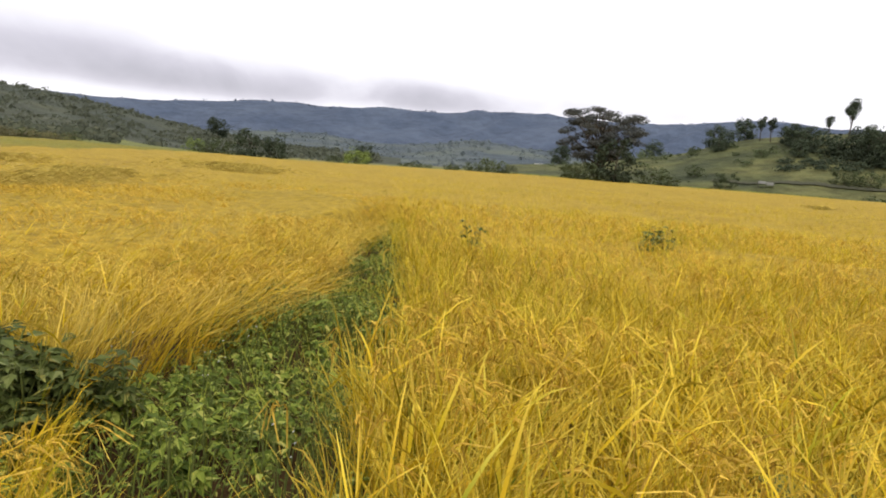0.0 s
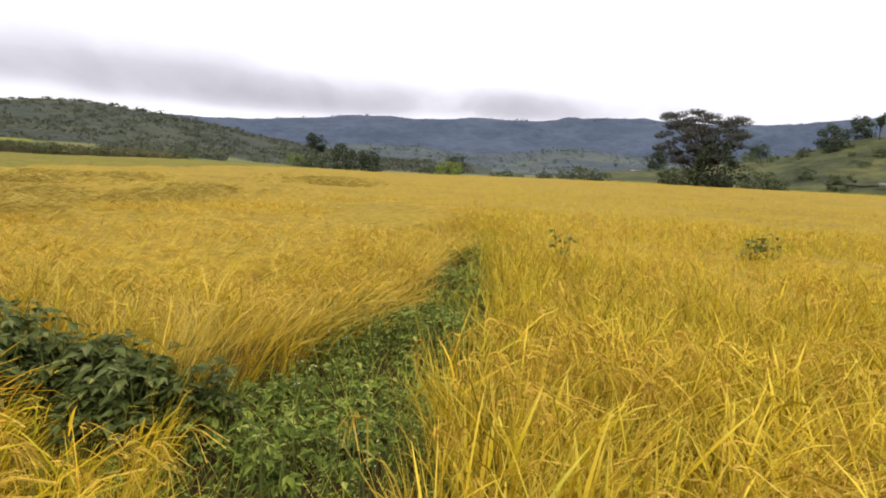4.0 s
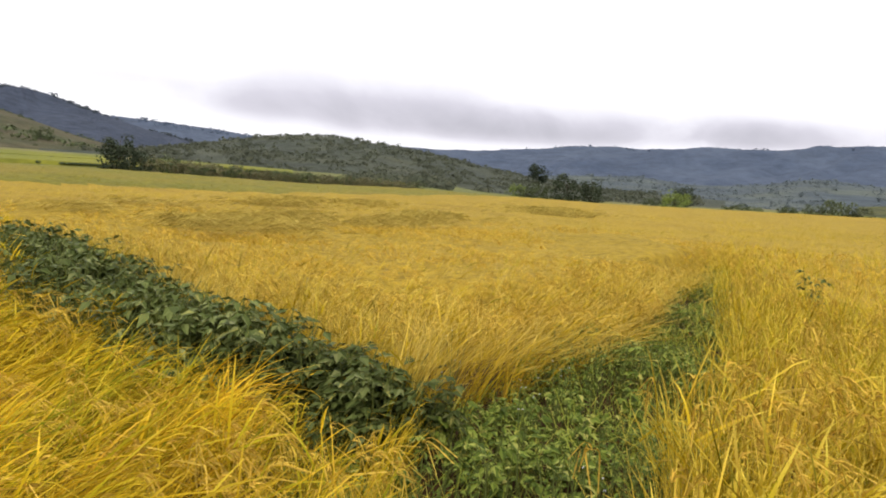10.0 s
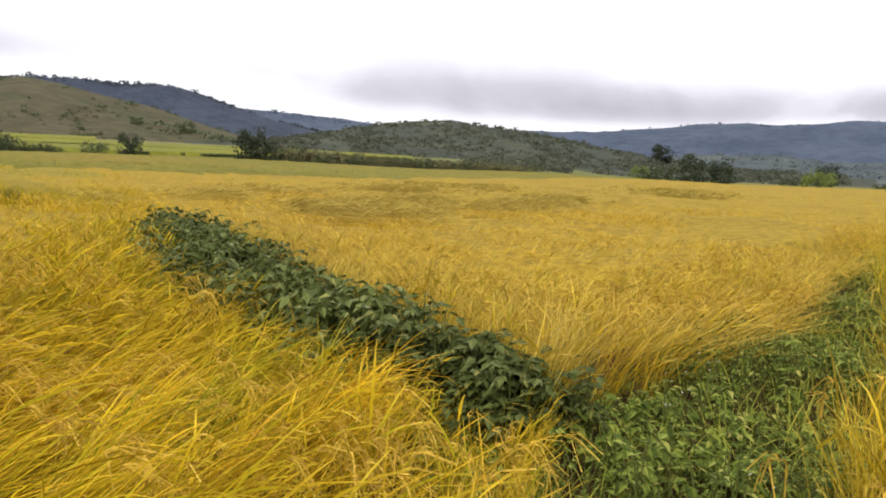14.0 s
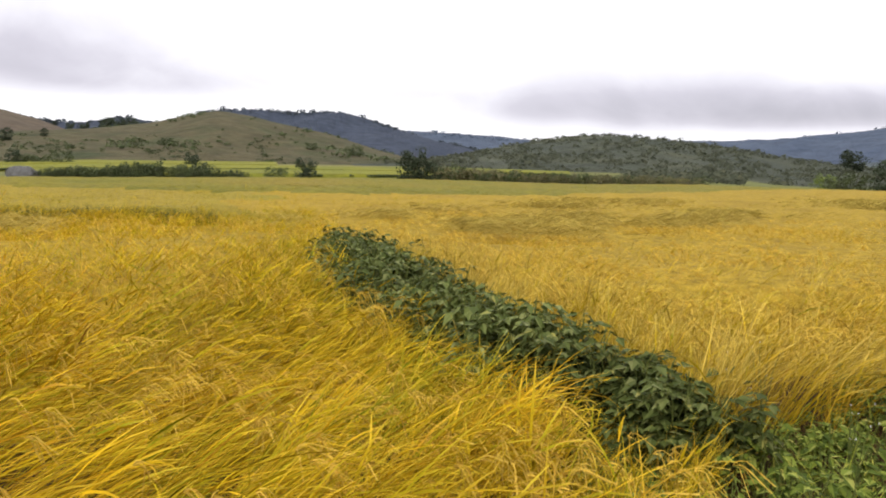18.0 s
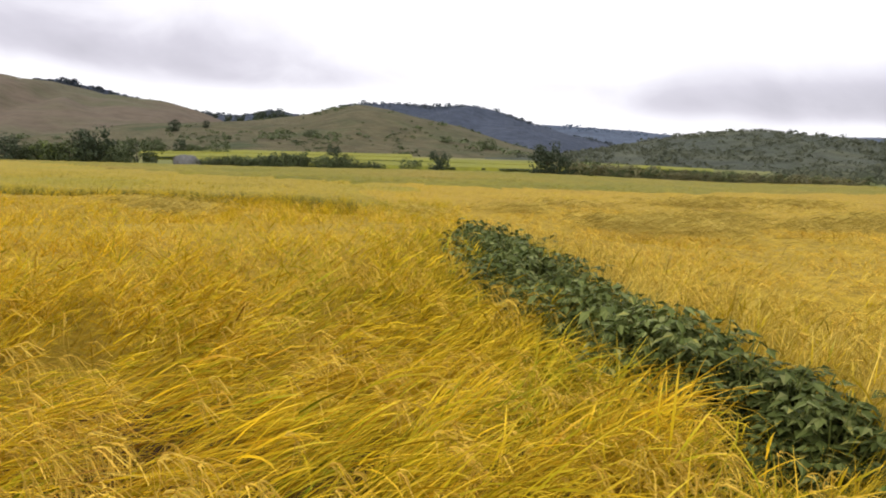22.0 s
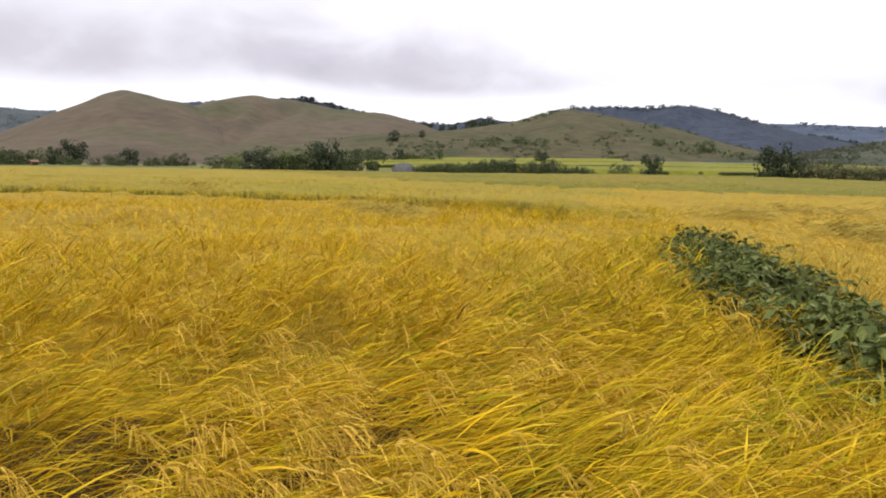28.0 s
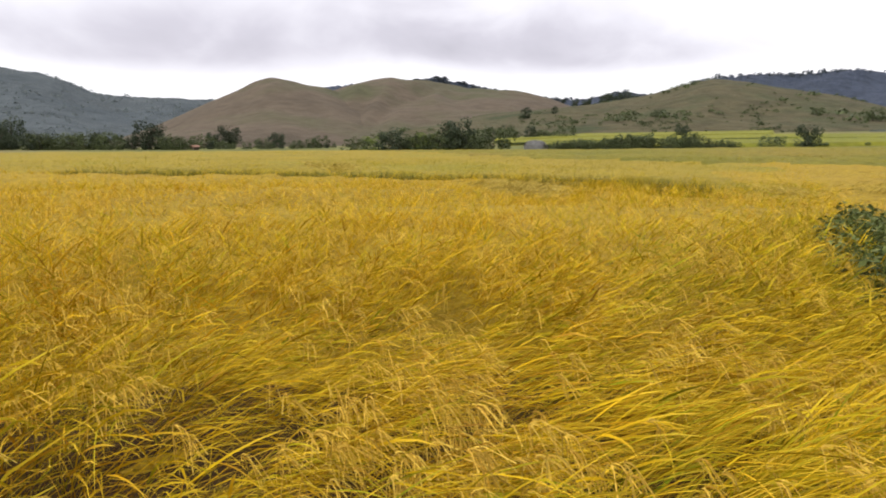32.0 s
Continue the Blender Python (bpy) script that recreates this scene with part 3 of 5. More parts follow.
hill("hill_right", [(-110, 5.0), (-80, 4.9), (-72, 4.7), (-67, 4.4), (-63, 4.0), (-60, 3.4), (-57, 2.5), (-53, 1.7), (-48, 0.9), (-43, 0.5)],
     160, 250, 420, M_side_hill, "green hillside with terraces and trees", 0.05, 0.05, 0.0, 13)

# ---- paddies, path and hedge in plan ----
def corner_gap(x, y):
    return np.hypot((x - 1.2) / 0.72, (y - 3.65) / 0.7) - 1


def crop_free(x, y, margin=0.0):
    """How far outside all strips without rice."""
    g = np.minimum(line_gap(x, y, PATH_LINE)[0], line_gap(x, y, HEDGE_LINE)[0])
    g = np.minimum(np.minimum(g, line_gap(x, y, BUND_LINE)[0]), corner_gap(x, y))
    return g + 0.07 * wave_noise(x * 3.1, y * 3.1, 55, 3) - margin


def which_field(x, y, soft=1.0):
    """0: beyond the path; 1: between path and hedge; 2: before the hedge; 3: the greener paddies behind; 4: behind the bund."""
    r, az = np.hypot(x, y), bearing(x, y)
    ext_path = PATH_LINE + [(60.0, 95.0, 0.1)]
    ext_hedge = [(0.8, 2.6, 0.1)] + HEDGE_LINE + [(-30.0, 62.0, 0.1)]
    right = line_gap(x, y, ext_path)[1] < 0
    left = line_gap(x, y, ext_hedge)[1] > 0
    f = np.where(right & ~(left & (az > 8)), 0, np.where(left, 2, 1))
    f = np.where((f == 2) & (line_gap(x, y, BUND_LINE)[1] > 0) & (az > 28.5 + 3.0 * wave_noise(x * 0.7, y * 0.7, 35, 3)) & (r > 12), 4, f)
    lim = np.interp(az, GREEN_AZ, GREEN_R)
    return np.where(r * soft > lim * (1 + 0.02 * wave_noise(x * 0.16, y * 0.16, 37, 3)), 3, f)


def loose_corner(x, y):
    """1 where thin greenish rice stands loose at the corner of the laid field."""
    return smooth01(1.5 - np.hypot((x - 0.28) / 0.6, (y - 2.55) / 0.65))


def lodging(x, y, f):
    """0: upright, 1: laid flat."""
    n = wave_noise(x * 0.9, y * 0.9, 21, 3) * 0.22
    base = np.select([f == 0, f == 1, f == 2], [0.10, 0.46, 0.66], 0.2)
    r = np.hypot(x, y)
    base = base + np.where(f == 0, 0.08 * smooth01(1 - line_gap(x, y, PATH_LINE)[0] / 0.35), 0)
    base = np.where(f == 2, 0.16 + 0.56 * smooth01((10.0 - r) / 6), base)
    base = base + np.where(f == 1, 0.35 * smooth01(wave_noise(x * 0.35, y * 0.35, 33, 2) - 0.2), 0)
    near_path = line_gap(x, y, PATH_LINE)[0]
    base = base + np.where(f == 1, 0.28 * smooth01(1 - near_path / 0.7), 0)
    by_hedge = line_gap(x, y, HEDGE_LINE)[0]
    base = base - np.where(f == 1, 0.30 * smooth01(1.5 - by_hedge / 0.9), 0) - np.where(f == 2, 0.04 * smooth01(1.5 - by_hedge / 0.4), 0)
    base = base - np.where(f == 2, 0.55 * loose_corner(x, y), 0)
    for px, py, ra, rb in LAID:
        base = base + 0.7 * smooth01(1.6 - np.hypot((x - px) / ra, (y - py) / rb))
    return np.clip(base + n, 0.05, 0.98)


# patches where the wind has flattened the crop: place and half widths
LAID = [(-2.2, 12.9, 1.2, 2.0), (-0.6, 12.6, 1.5, 1.5), (-1.9, 14.6, 1.6, 1.4), (0.4, 16.5, 2.0, 1.8), (-11.0, 10.1, 1.7, 0.8), (-9.6, 9.2, 0.8, 0.6), (14.5, 40.0, 3.0, 3.5), (12.0, 32.0, 1.5, 3.0), (4.3, 20.8, 1.8, 1.5), (1.7, 15.8, 1.2, 0.8), (-6.2, 12.6, 1.0, 0.4),
        (-0.7, 24.2, 3.0, 1.4), (11.8, 31.8, 3.0, 1.8), (1.5, 31.0, 3.2, 1.6), (-3.9, 19.2, 1.6, 1.0), (2.6, 17.8, 1.5, 0.9), (-5.0, 15.7, 1.1, 0.8), (-23.5, 12.4, 2.0, 0.8), (45.0, 18.7, 2.2, 1.0)]
WIND = math.atan2(0.32, 0.95)
# bare strip left between a field's dense stems and its edge, by distance
RIM = [1.2, 0.8, 0.35, 0.1]


def scatter(rng, r0, r1, density, az0=-77, az1=91):
    """Evenly scattered places in a fan round the viewpoint."""
    area = radians(az1 - az0) / 2 * (r1 * r1 - r0 * r0)
    n = int(area * density)
    r = np.sqrt(rng.uniform(r0 * r0, r1 * r1, n))
    return polar(rng.uniform(az0, az1, n), r)


def blade_set(rng, r0, r1, clumps, per, k, wide, field, az0=-77, az1=91):
    """Leaves of rice between two distances for one field, in clumps that share their ripeness and lean."""
    cx, cy = scatter(rng, r0, r1, clumps, az0, az1)
    soft = np.exp(rng.normal(0, 0.05, len(cx))) if r0 >= 8 else 1.0
    keep = (crop_free(cx, cy) > {1: -0.15, 2: -0.2}.get(field, 0.02)) & (line_gap(cx, cy, PATH_LINE)[0] > 0.02) & (which_field(cx, cy, soft) == field)
    if field == 2:
        keep &= (line_gap(cx, cy, HEDGE_LINE)[0] > -0.2) & (rng.random(len(cx)) > 0.74 * loose_corner(cx, cy))
    cx, cy = cx[keep], cy[keep]
    m = len(cx)
    if not m:
        return None
    cu = np.clip(rng.normal({0: 0.33, 2: 0.27}.get(field, 0.45), 0.30 if field == 2 else 0.25, m) + (0.24 if field == 2 else 0.0) * smooth01((bearing(cx, cy) - 24) / 30) - 0.15 * wave_noise(cx * 0.5, cy * 0.5, 41, 2) - 0.10 * wave_noise(cx * 1.9, cy * 1.9, 43, 2), 0, 1)
    if field == 2 and 8 < r0 < 40:
        cu = np.clip(cu + 0.02, 0, 1)
    # browner in the laid patches, partly to imitate their shade
    for px, py, ra, rb in LAID:
        cu = np.clip(cu + 0.25 * smooth01(1.5 - np.hypot((cx - px) / ra, (cy - py) / rb)), 0, 1.5)
    cu = np.clip(cu - 0.6 * loose_corner(cx, cy) * (field == 2), 0, 1.5)
    if field == 1:
        cu = np.clip(cu - 0.34 * smooth01((np.hypot(cx, cy) - 13) / 12), 0, 1.5)
    clean = rng.normal(0, 0.35, m)
    loose = 0.048 if r0 < 8 else 0.07
    x = np.repeat(cx, per) + rng.normal(0, loose, m * per)
    y = np.repeat(cy, per) + rng.normal(0, loose, m * per)
    n = m * per
    u = np.clip(np.repeat(cu, per) + rng.normal(0, 0.08, n), 0, 1.5)
    lod = lodging(x, y, np.full(n, field))
    s = np.linspace(0, 1, k)
    lean0 = np.radians(4 + 52 * lod + rng.normal(0, 5, n))
    wind = WIND + 0.26 * wave_noise(x * 1.3, y * 1.3, 45, 2)
    if field == 0:
        # stems at the path's edge hang over it
        wind = wind + (1.6 + np.repeat(rng.normal(0, 1.2, m), per)) * smooth01(1.2 - line_gap(x, y, PATH_LINE)[0] / 0.25)
    lean_psi = wind + np.repeat(clean, per) * (1.2 - lod)
    # three in ten are whole stems from the ground, the rest leaf blades set on a leaning stem
    near = r0 < 4
    low = (1 - 0.30 * loose_corner(x, y)) * 1.08 if field == 2 else np.ones(n)
    if field == 2:
        # lower beside the near end of the bean row
        low = low * (1 - 0.26 * smooth01(1.5 - line_gap(x, y, HEDGE_LINE)[0] / 0.5) * smooth01((5.5 - np.hypot(x, y)) / 1.5))
    whole = rng.random(n) < (0.2 if near else 0.12) + (0.2 if field == 0 else 0.55) * smooth01(1.4 - np.repeat(crop_free(cx, cy), per) / 0.4)
    s0 = np.where(whole, 0.0, rng.uniform(0.12 if near and field == 2 else 0.22, 0.72, n)) * low
    tall = np.where(whole, rng.uniform(0.75, 0.98, n), rng.uniform(0.15, 0.42, n) * (1.0 if near else (0.72 if r0 < 8 else 0.56))) * (1 + 0.1 * lod) * low
    if field == 2:
        tall = tall * (1 - 0.12 * smooth01(1.4 - line_gap(x, y, HEDGE_LINE)[0] / 0.45)) * np.where(whole, 0.86, 1.0)
    psi = np.where(whole, lean_psi + rng.normal(0, 0.5, n), wind + rng.normal(0, 2.2, n) * np.clip(1.05 - lod, 0.20 if field == 2 else 0.36, 1) ** 1.2)
    th0 = np.where(whole, lean0 * 0.75, np.radians(rng.uniform(5, 48, n) + 34 * lod))
    if field == 2:
        th0 = np.where(whole, th0, np.radians(rng.uniform(20, 55, n) + 24 * lod))
    th1 = th0 + np.where(whole, np.radians(rng.uniform(8, 50, n) + 18 * lod), np.radians(np.where(rng.random(n) < (0.75 if r0 < 4 else 0.92), rng.uniform(0, 38, n), rng.uniform(30, 95, n)) * (1.0 if r0 < 8 else 0.7) + 10 * lod))
    th = th0[:, None] + (th1 - th0)[:, None] * ((s[1:] + s[:-1]) / 2)[None] ** 1.3
    step = (tall / (k - 1))[:, None]
    out = np.concatenate([np.zeros((n, 1)), np.cumsum(np.sin(th) * step, 1)], 1)
    up = np.concatenate([np.zeros((n, 1)), np.cumsum(np.cos(th) * step, 1)], 1)
    z0 = base_z(x, y)
    cp, sp = np.cos(psi)[:, None], np.sin(psi)[:, None]
    ox, oy, oz = s0 * np.sin(lean0) * np.cos(lean_psi), s0 * np.sin(lean0) * np.sin(lean_psi), s0 * np.cos(lean0)
    spine = np.stack([(x + ox)[:, None] + out * cp, (y + oy)[:, None] + out * sp, z0[:, None] + np.maximum(oz[:, None] + up, 0.03)], -1)
    tw = rng.uniform(-1.3, 1.3, n)[:, None] + rng.normal(0, 0.5, n)[:, None] * s[None]
    flat = np.stack([-sp * np.ones_like(out), cp * np.ones_like(out), np.zeros_like(out)], -1)
    thk = np.concatenate([th[:, :1], th], 1)
    over = np.stack([-np.cos(thk) * cp, -np.cos(thk) * sp, np.sin(thk)], -1)
    side = flat * np.cos(tw)[..., None] + over * np.sin(tw)[..., None]
    if r0 < 4:
        wide = wide * {0: 1.2, 2: 0.88}.get(field, 1.0)
    wide = np.where(whole, wide * 0.6, wide)[:, None]
    w = wide * np.clip(rng.lognormal(-0.35, 0.55, n), 0.3, 2.0)[:, None] * np.sqrt(np.maximum(1 - s ** 2.2, 0.02))[None] * (0.55 + 0.45 * np.minimum(s * 4, 1))[None]
    return ribbons(spine, side, w, u)


def panicle_set(rng, r0, r1, density, field, fine):
    """Drooping ears: thin bending strands set with grains."""
    x, y = scatter(rng, r0, r1, density)
    keep = (crop_free(x, y) > 0.0) & (which_field(x, y) == field)
    if field == 2:
        keep &= line_gap(x, y, HEDGE_LINE)[0] > 0.05
    keep &= (wave_noise(x * 4.0, y * 4.0, 57, 3) > rng.normal(0, 0.4, len(x)))
    x, y = x[keep], y[keep]
    m = len(x)
    if not m:
        return None
    lod = lodging(x, y, np.full(m, field))
    psi0 = WIND + rng.normal(0, 0.8, m) * (1.15 - lod)
    reach = rng.uniform(0.1, 0.25, m) + 0.35 * lod
    hx, hy = x + np.cos(psi0) * reach, y + np.sin(psi0) * reach
    hz = base_z(x, y) + rng.uniform(0.66, 0.86, m) * (1.1 if field == 0 else 1.0) * (1 - 0.34 * lod) * (1 - 0.28 * loose_corner(x, y) * (field == 2))
    if field == 2:
        hz = hz - 0.16 * smooth01(1.5 - line_gap(x, y, HEDGE_LINE)[0] / 0.5) * smooth01((5.5 - np.hypot(x, y)) / 1.5)
    strands = 7 if fine else 5
    X, Y, Z, PS = (np.repeat(v, strands) for v in (hx, hy, hz, psi0))
    n = len(X)
    psi = PS + rng.normal(0, 0.5, n)
    k = 8 if fine else 4
    L = rng.uniform(0.12, 0.21, n)
    s = np.linspace(0, 1, k)
    th = np.radians(rng.uniform(30, 95, n)[:, None] + rng.uniform(60, 115, n)[:, None] * smooth01(((s[1:] + s[:-1]) / 2)[None] * 2.4))
    step = (L / (k - 1))[:, None]
    out = np.concatenate([np.zeros((n, 1)), np.cumsum(np.sin(th) * step, 1)], 1)
    up = np.concatenate([np.zeros((n, 1)), np.cumsum(np.cos(th) * step, 1)], 1)
    cp, sp = np.cos(psi)[:, None], np.sin(psi)[:, None]
    spine = np.stack([X[:, None] + out * cp, Y[:, None] + out * sp, Z[:, None] + up], -1)
    u = rng.random(n)
    side = unit(rng.normal(0, 1, (n, 1, 3))) * np.ones((1, k, 1))
    if fine:
        # plump and pinched by turns, as rows of grains
        w = 0.0072 * np.where(np.arange(k) % 2 == 1, 1.0, 0.45)[None] * rng.uniform(0.8, 1.2, (n, k))
        w[:, 0] = 0.002
        return ribbons(spine, side, w, u)
    w = 0.006 * np.ones((n, k))
    w[:, 0] = 0.003
    return ribbons(spine, side, w * np.clip(r0 / 7, 0.9, 3), u)


def laid_set(rng, field):
    """Flattened straw where the wind has thrown the crop down; its dull tone partly paints shade."""
    sets = []
    for px, py, ra, rb in LAID:
        if which_field(np.array(px), np.array(py)) != field:
            continue
        r = math.hypot(px, py)
        n = int(min(ra * rb * 600, 3600) * min(1.0, 22 / r))
        x, y = px + rng.normal(0, 0.5, n) * ra, py + rng.normal(0, 0.4, n) * rb
        keep = wave_noise(x * 1.7, y * 1.7, 61, 3) > -0.1
        x, y = x[keep], y[keep]
        n = len(x)
        psi, L = WIND + rng.normal(0, 0.55, n), rng.uniform(0.22, 0.5, n)
        z = base_z(x, y) + rng.uniform(0.62, 0.84, n)
        s = np.linspace(0, 1, 3)
        arc = np.array([0.0, 0.07, -0.02])[None] * rng.uniform(0.2, 1.5, n)[:, None]
        spine = np.stack([x[:, None] + np.cos(psi)[:, None] * L[:, None] * s, y[:, None] + np.sin(psi)[:, None] * L[:, None] * s, z[:, None] + arc], -1)
        side = unit(rng.normal(0, 1, (n, 1, 3)) + np.array([0, 0, 0.8])) * np.ones((1, 3, 1))
        w = max(0.008, r * 0.0007) * rng.uniform(0.6, 1.3, n)[:, None] * np.array([1.0, 0.9, 0.25])[None]
        sets.append(ribbons(spine, side, w, rng.random(n)))
    return sets


def build_fields():
    specs = [
        ("rice_field", 0, M_rice_upright, "golden ripe rice standing beyond the weedy path"),
        ("rice_field", 1, M_rice, "golden ripe rice swept over by wind between path and bean row"),
        ("rice_field", 2, M_rice_lodged, "yellow rice laid over by wind beside the bean row"),
        ("rice_field", 3, M_rice_far, "yellow-green unripe rice in the farther paddies"),
        ("rice_field", 4, M_rice_mid, "yellow-olive rice standing behind a low grassy bund"),
    ]
    # nearest, farthest, clumps a square metre, leaves a clump, points a leaf, leaf width
    rings = [(1.2, 2.3, 20, 74, 5, 0.0062), (2.3, 4.0, 20, 74, 5, 0.0072), (4.0, 8.5, 22, 48, 3, 0.0080), (8.5, 18, 22, 22, 3, 0.0076), (18, 42, 6, 12, 2, 0.015), (42, 150, 0.36, 6, 2, 0.06),
             (0.7, 1.2, 18, 24, 3, 0.014), (0.7, 7.0, 24, 20, 3, 0.016, 91, 283), (7.0, 18, 3, 8, 2, 0.03, 91, 283), (18, 42, 0.6, 8, 2, 0.045, 91, 283), (42, 150, 0.04, 5, 2, 0.12, 91, 283)]
    for name, f, mat, label in specs:
        rng = np.random.default_rng(100 + f)
        dense = 1.4 if f == 0 else 1.0
        sets = [blade_set(rng, r0, r1, n * dense, int(per / dense * (0.95 if f == 2 and r0 < 4 else 1.0)), k, w, f, *fan) for r0, r1, n, per, k, w, *fan in rings]
        v, q, uv = joined([c for c in sets if c])
        ob = tagged(new(name, quads_mesh(name, v, q, mat, uv)), label, "rice field", kind="stuff")
        ears = [panicle_set(rng, 1.4, 4.0, 95 if f == 2 else 120, f, True), panicle_set(rng, 4.0, 9, 120 if f == 1 else 80, f, False), panicle_set(rng, 9, 20 if f == 1 else 15, 44 if f == 1 else 30, f, False)]
        ears = [c for c in ears if c]
        if ears:
            v, q, uv = joined(ears)
            tagged(part("ears", quads_mesh("ears", v, q, M_grain, uv), ob, "drooping straw-coloured ears of grain"), kind="stuff")
        laid = laid_set(rng, f)
        if laid:
            v, q, uv = joined(laid)
            tagged(part("laid_straw", quads_mesh("laid_straw", v, q, M_laid, uv), ob, "wind-flattened straw, dull olive partly for shade between stalks"), kind="stuff")
        # dense lower stems, as one uneven layer under the leaves
        r = np.geomspace(1.3, 152, 220)
        az = np.concatenate([np.linspace(-90, 105, 560), np.linspace(107, 270, 60)])
        A, R = np.meshgrid(az, r, indexing="ij")
        X, Y = polar(A, R)
        free = crop_free(X, Y)
        top = (0.03 + 0.63 * smooth01((R - 4.3) / 3.6) + 0.08 * smooth01((R - 12) / 40)) * np.clip(0.12 + smooth01(free / 0.7), 0, 1)
        Z = base_z(X, Y) + top + (0.055 * wave_noise(X * 1.6, Y * 1.6, 51, 3) + 0.06 * wave_noise(X * 0.5, Y * 0.5, 52, 2)) * (0.3 + 0.7 * smooth01((R - 6) / 6))
        # the layer slopes down to the soil before it meets a path or the bean row
        rim = np.minimum(np.minimum(line_gap(X, Y, PATH_LINE)[0], line_gap(X, Y, HEDGE_LINE)[0]), corner_gap(X, Y)) - np.interp(R, [4, 6, 8, 12], RIM)
        Z = base_z(X, Y) - 0.04 + (Z - base_z(X, Y)) * smooth01(rim / np.interp(R, [4, 8, 12], [1.2, 0.9, 0.6]))
        for px, py, ra, rb in LAID:
            Z = Z - 0.10 * smooth01(1.5 - np.hypot((X - px) / ra, (Y - py) / rb))
        n, k = A.shape
        i = (np.arange(n - 1)[:, None] * k + np.arange(k - 1)[None]).ravel()
        fc = np.stack([i, i + k, i + k + 1, i + 1], -1)
        mx, my = X.ravel()[fc].mean(1), Y.ravel()[fc].mean(1)
        edge = np.minimum(np.minimum(line_gap(mx, my, PATH_LINE)[0], line_gap(mx, my, HEDGE_LINE)[0]), corner_gap(mx, my))
        fc = fc[(edge > np.interp(np.hypot(mx, my), [4, 6, 8, 12], RIM)) & (which_field(mx, my) == f)]
        used, inv = np.unique(fc, return_inverse=True)
        vv = np.stack([X, Y, Z], -1).reshape(-1, 3)[used]
        tagged(part("stems", quads_mesh("stems", vv, inv.reshape(-1, 4), {3: M_canopy_green, 4: M_canopy_mid}.get(f, M_canopy_gold), smooth=True), ob, "dense lower stems"), kind="stuff")


build_fields()



def paddy_terrace(name, az0, az1, r0, r1, lift, mat, label):
    """A paddy on the rising valley side, with sloping banks round it."""
    az, r = np.linspace(az0, az1, 90), np.concatenate([[r0 - 1.0], np.linspace(r0, r1, 14), [r1 + 1.0]])
    A, R = np.meshgrid(az, r, indexing="ij")
    R = R + 2.5 * wave_noise(A * 0.22, A * 0 + r0, 3, 2) + 0.5 * wave_noise(A * 1.6, A * 0 + r0, 4, 2)
    X, Y = polar(A, R)
    Z = base_z(X, Y) + lift
    for edge in (np.s_[:, 0], np.s_[:, -1], np.s_[0], np.s_[-1]):
        Z[edge] -= lift + 0.5
    n, k = A.shape
    i = (np.arange(n - 1)[:, None] * k + np.arange(k - 1)[None]).ravel()
    ob = new(name, quads_mesh(name, np.stack([X, Y, Z], -1).reshape(-1, 3), np.stack([i, i + k, i + k + 1, i + 1], -1), mat, smooth=False))
    tagged(ob, label, "paddy", kind="structure")
    # rank grass on the front bank
    rng = np.random.default_rng(int(r0))
    m = int((az1 - az0) * 36)
    a = rng.uniform(az0, az1, m)
    rr = r0 + 2.5 * wave_noise(a * 0.22, a * 0 + r0, 3, 2) + 0.5 * wave_noise(a * 1.6, a * 0 + r0, 4, 2) + rng.normal(-0.4, 0.35, m)
    keep = wave_noise(a * 0.9, a * 0 + 3, int(r0), 3) > -0.3
    x, y = polar(a[keep], rr[keep])
    z = base_z(x, y) + lift * 0.6
    c = np.stack([x, y, z], -1)
    v, f = leaf_cloud(rng, c, rng.uniform(0.2, 0.6, len(c)), len(c) * 9, 0.35, 0.7)
    tagged(new("bank_grass", quads_mesh("bank_grass", v, f, M_bush_leaf)), "rank dark grass on the bank of a paddy", "grass", kind="stuff")


def build_paddies():
    for name, az0, az1, r0, r1, lift, label in (
            ("paddy_1", 12.5, 45, 172, 196, 0.9, "bright yellow-green paddy behind a row of bushes"),
            ("paddy_2", 14, 47, 200, 226, 1.0, "bright yellow-green paddy below the grass hill"),
            ("paddy_3", 26, 48, 231, 262, 1.1, "bright green paddy at the foot of the grass hill"),
            ("paddy_4", -8, 13, 170, 184, 0.8, "light green paddy behind the hedgerow"),
            ("paddy_6", 1.5, 12, 212, 236, 1.0, "yellow-green paddy between the hedgerow and the low hill"),
            ("paddy_5", -68, -42, 160, 185, 0.8, "green paddy beyond the big tree")):
        paddy_terrace(name, az0, az1, r0, r1, lift, M_meadow, label)


# ---- leaves, bushes and trees ----


def leaf_cloud(rng, centres, radii, count, size, flat=0.6):
    """Leaves round clump centres (M,3) with radii (M): folded lozenges, four corners each."""
    pick = rng.integers(0, len(centres), count)
    d = unit(rng.normal(0, 1, (count, 3)))
    rad = radii[pick] * rng.uniform(0.35, 1.0, count) ** 0.6
    c = centres[pick] + d * rad[:, None] * np.array([1, 1, flat])
    face = unit(d + rng.normal(0, 0.42, (count, 3)) + np.array([0, 0, 0.25]))
    side = unit(np.cross(face, rng.normal(0, 1, (count, 3))))
    tip = np.cross(face, side)
    sz = size * rng.uniform(0.6, 1.4, count)[:, None]
    quad = np.stack([c - tip * sz * 0.5, c + side * sz * 0.36, c + tip * sz * 0.6, c - side * sz * 0.36], 1)
    return quad.reshape(-1, 3), np.arange(count * 4).reshape(-1, 4)


build_paddies()


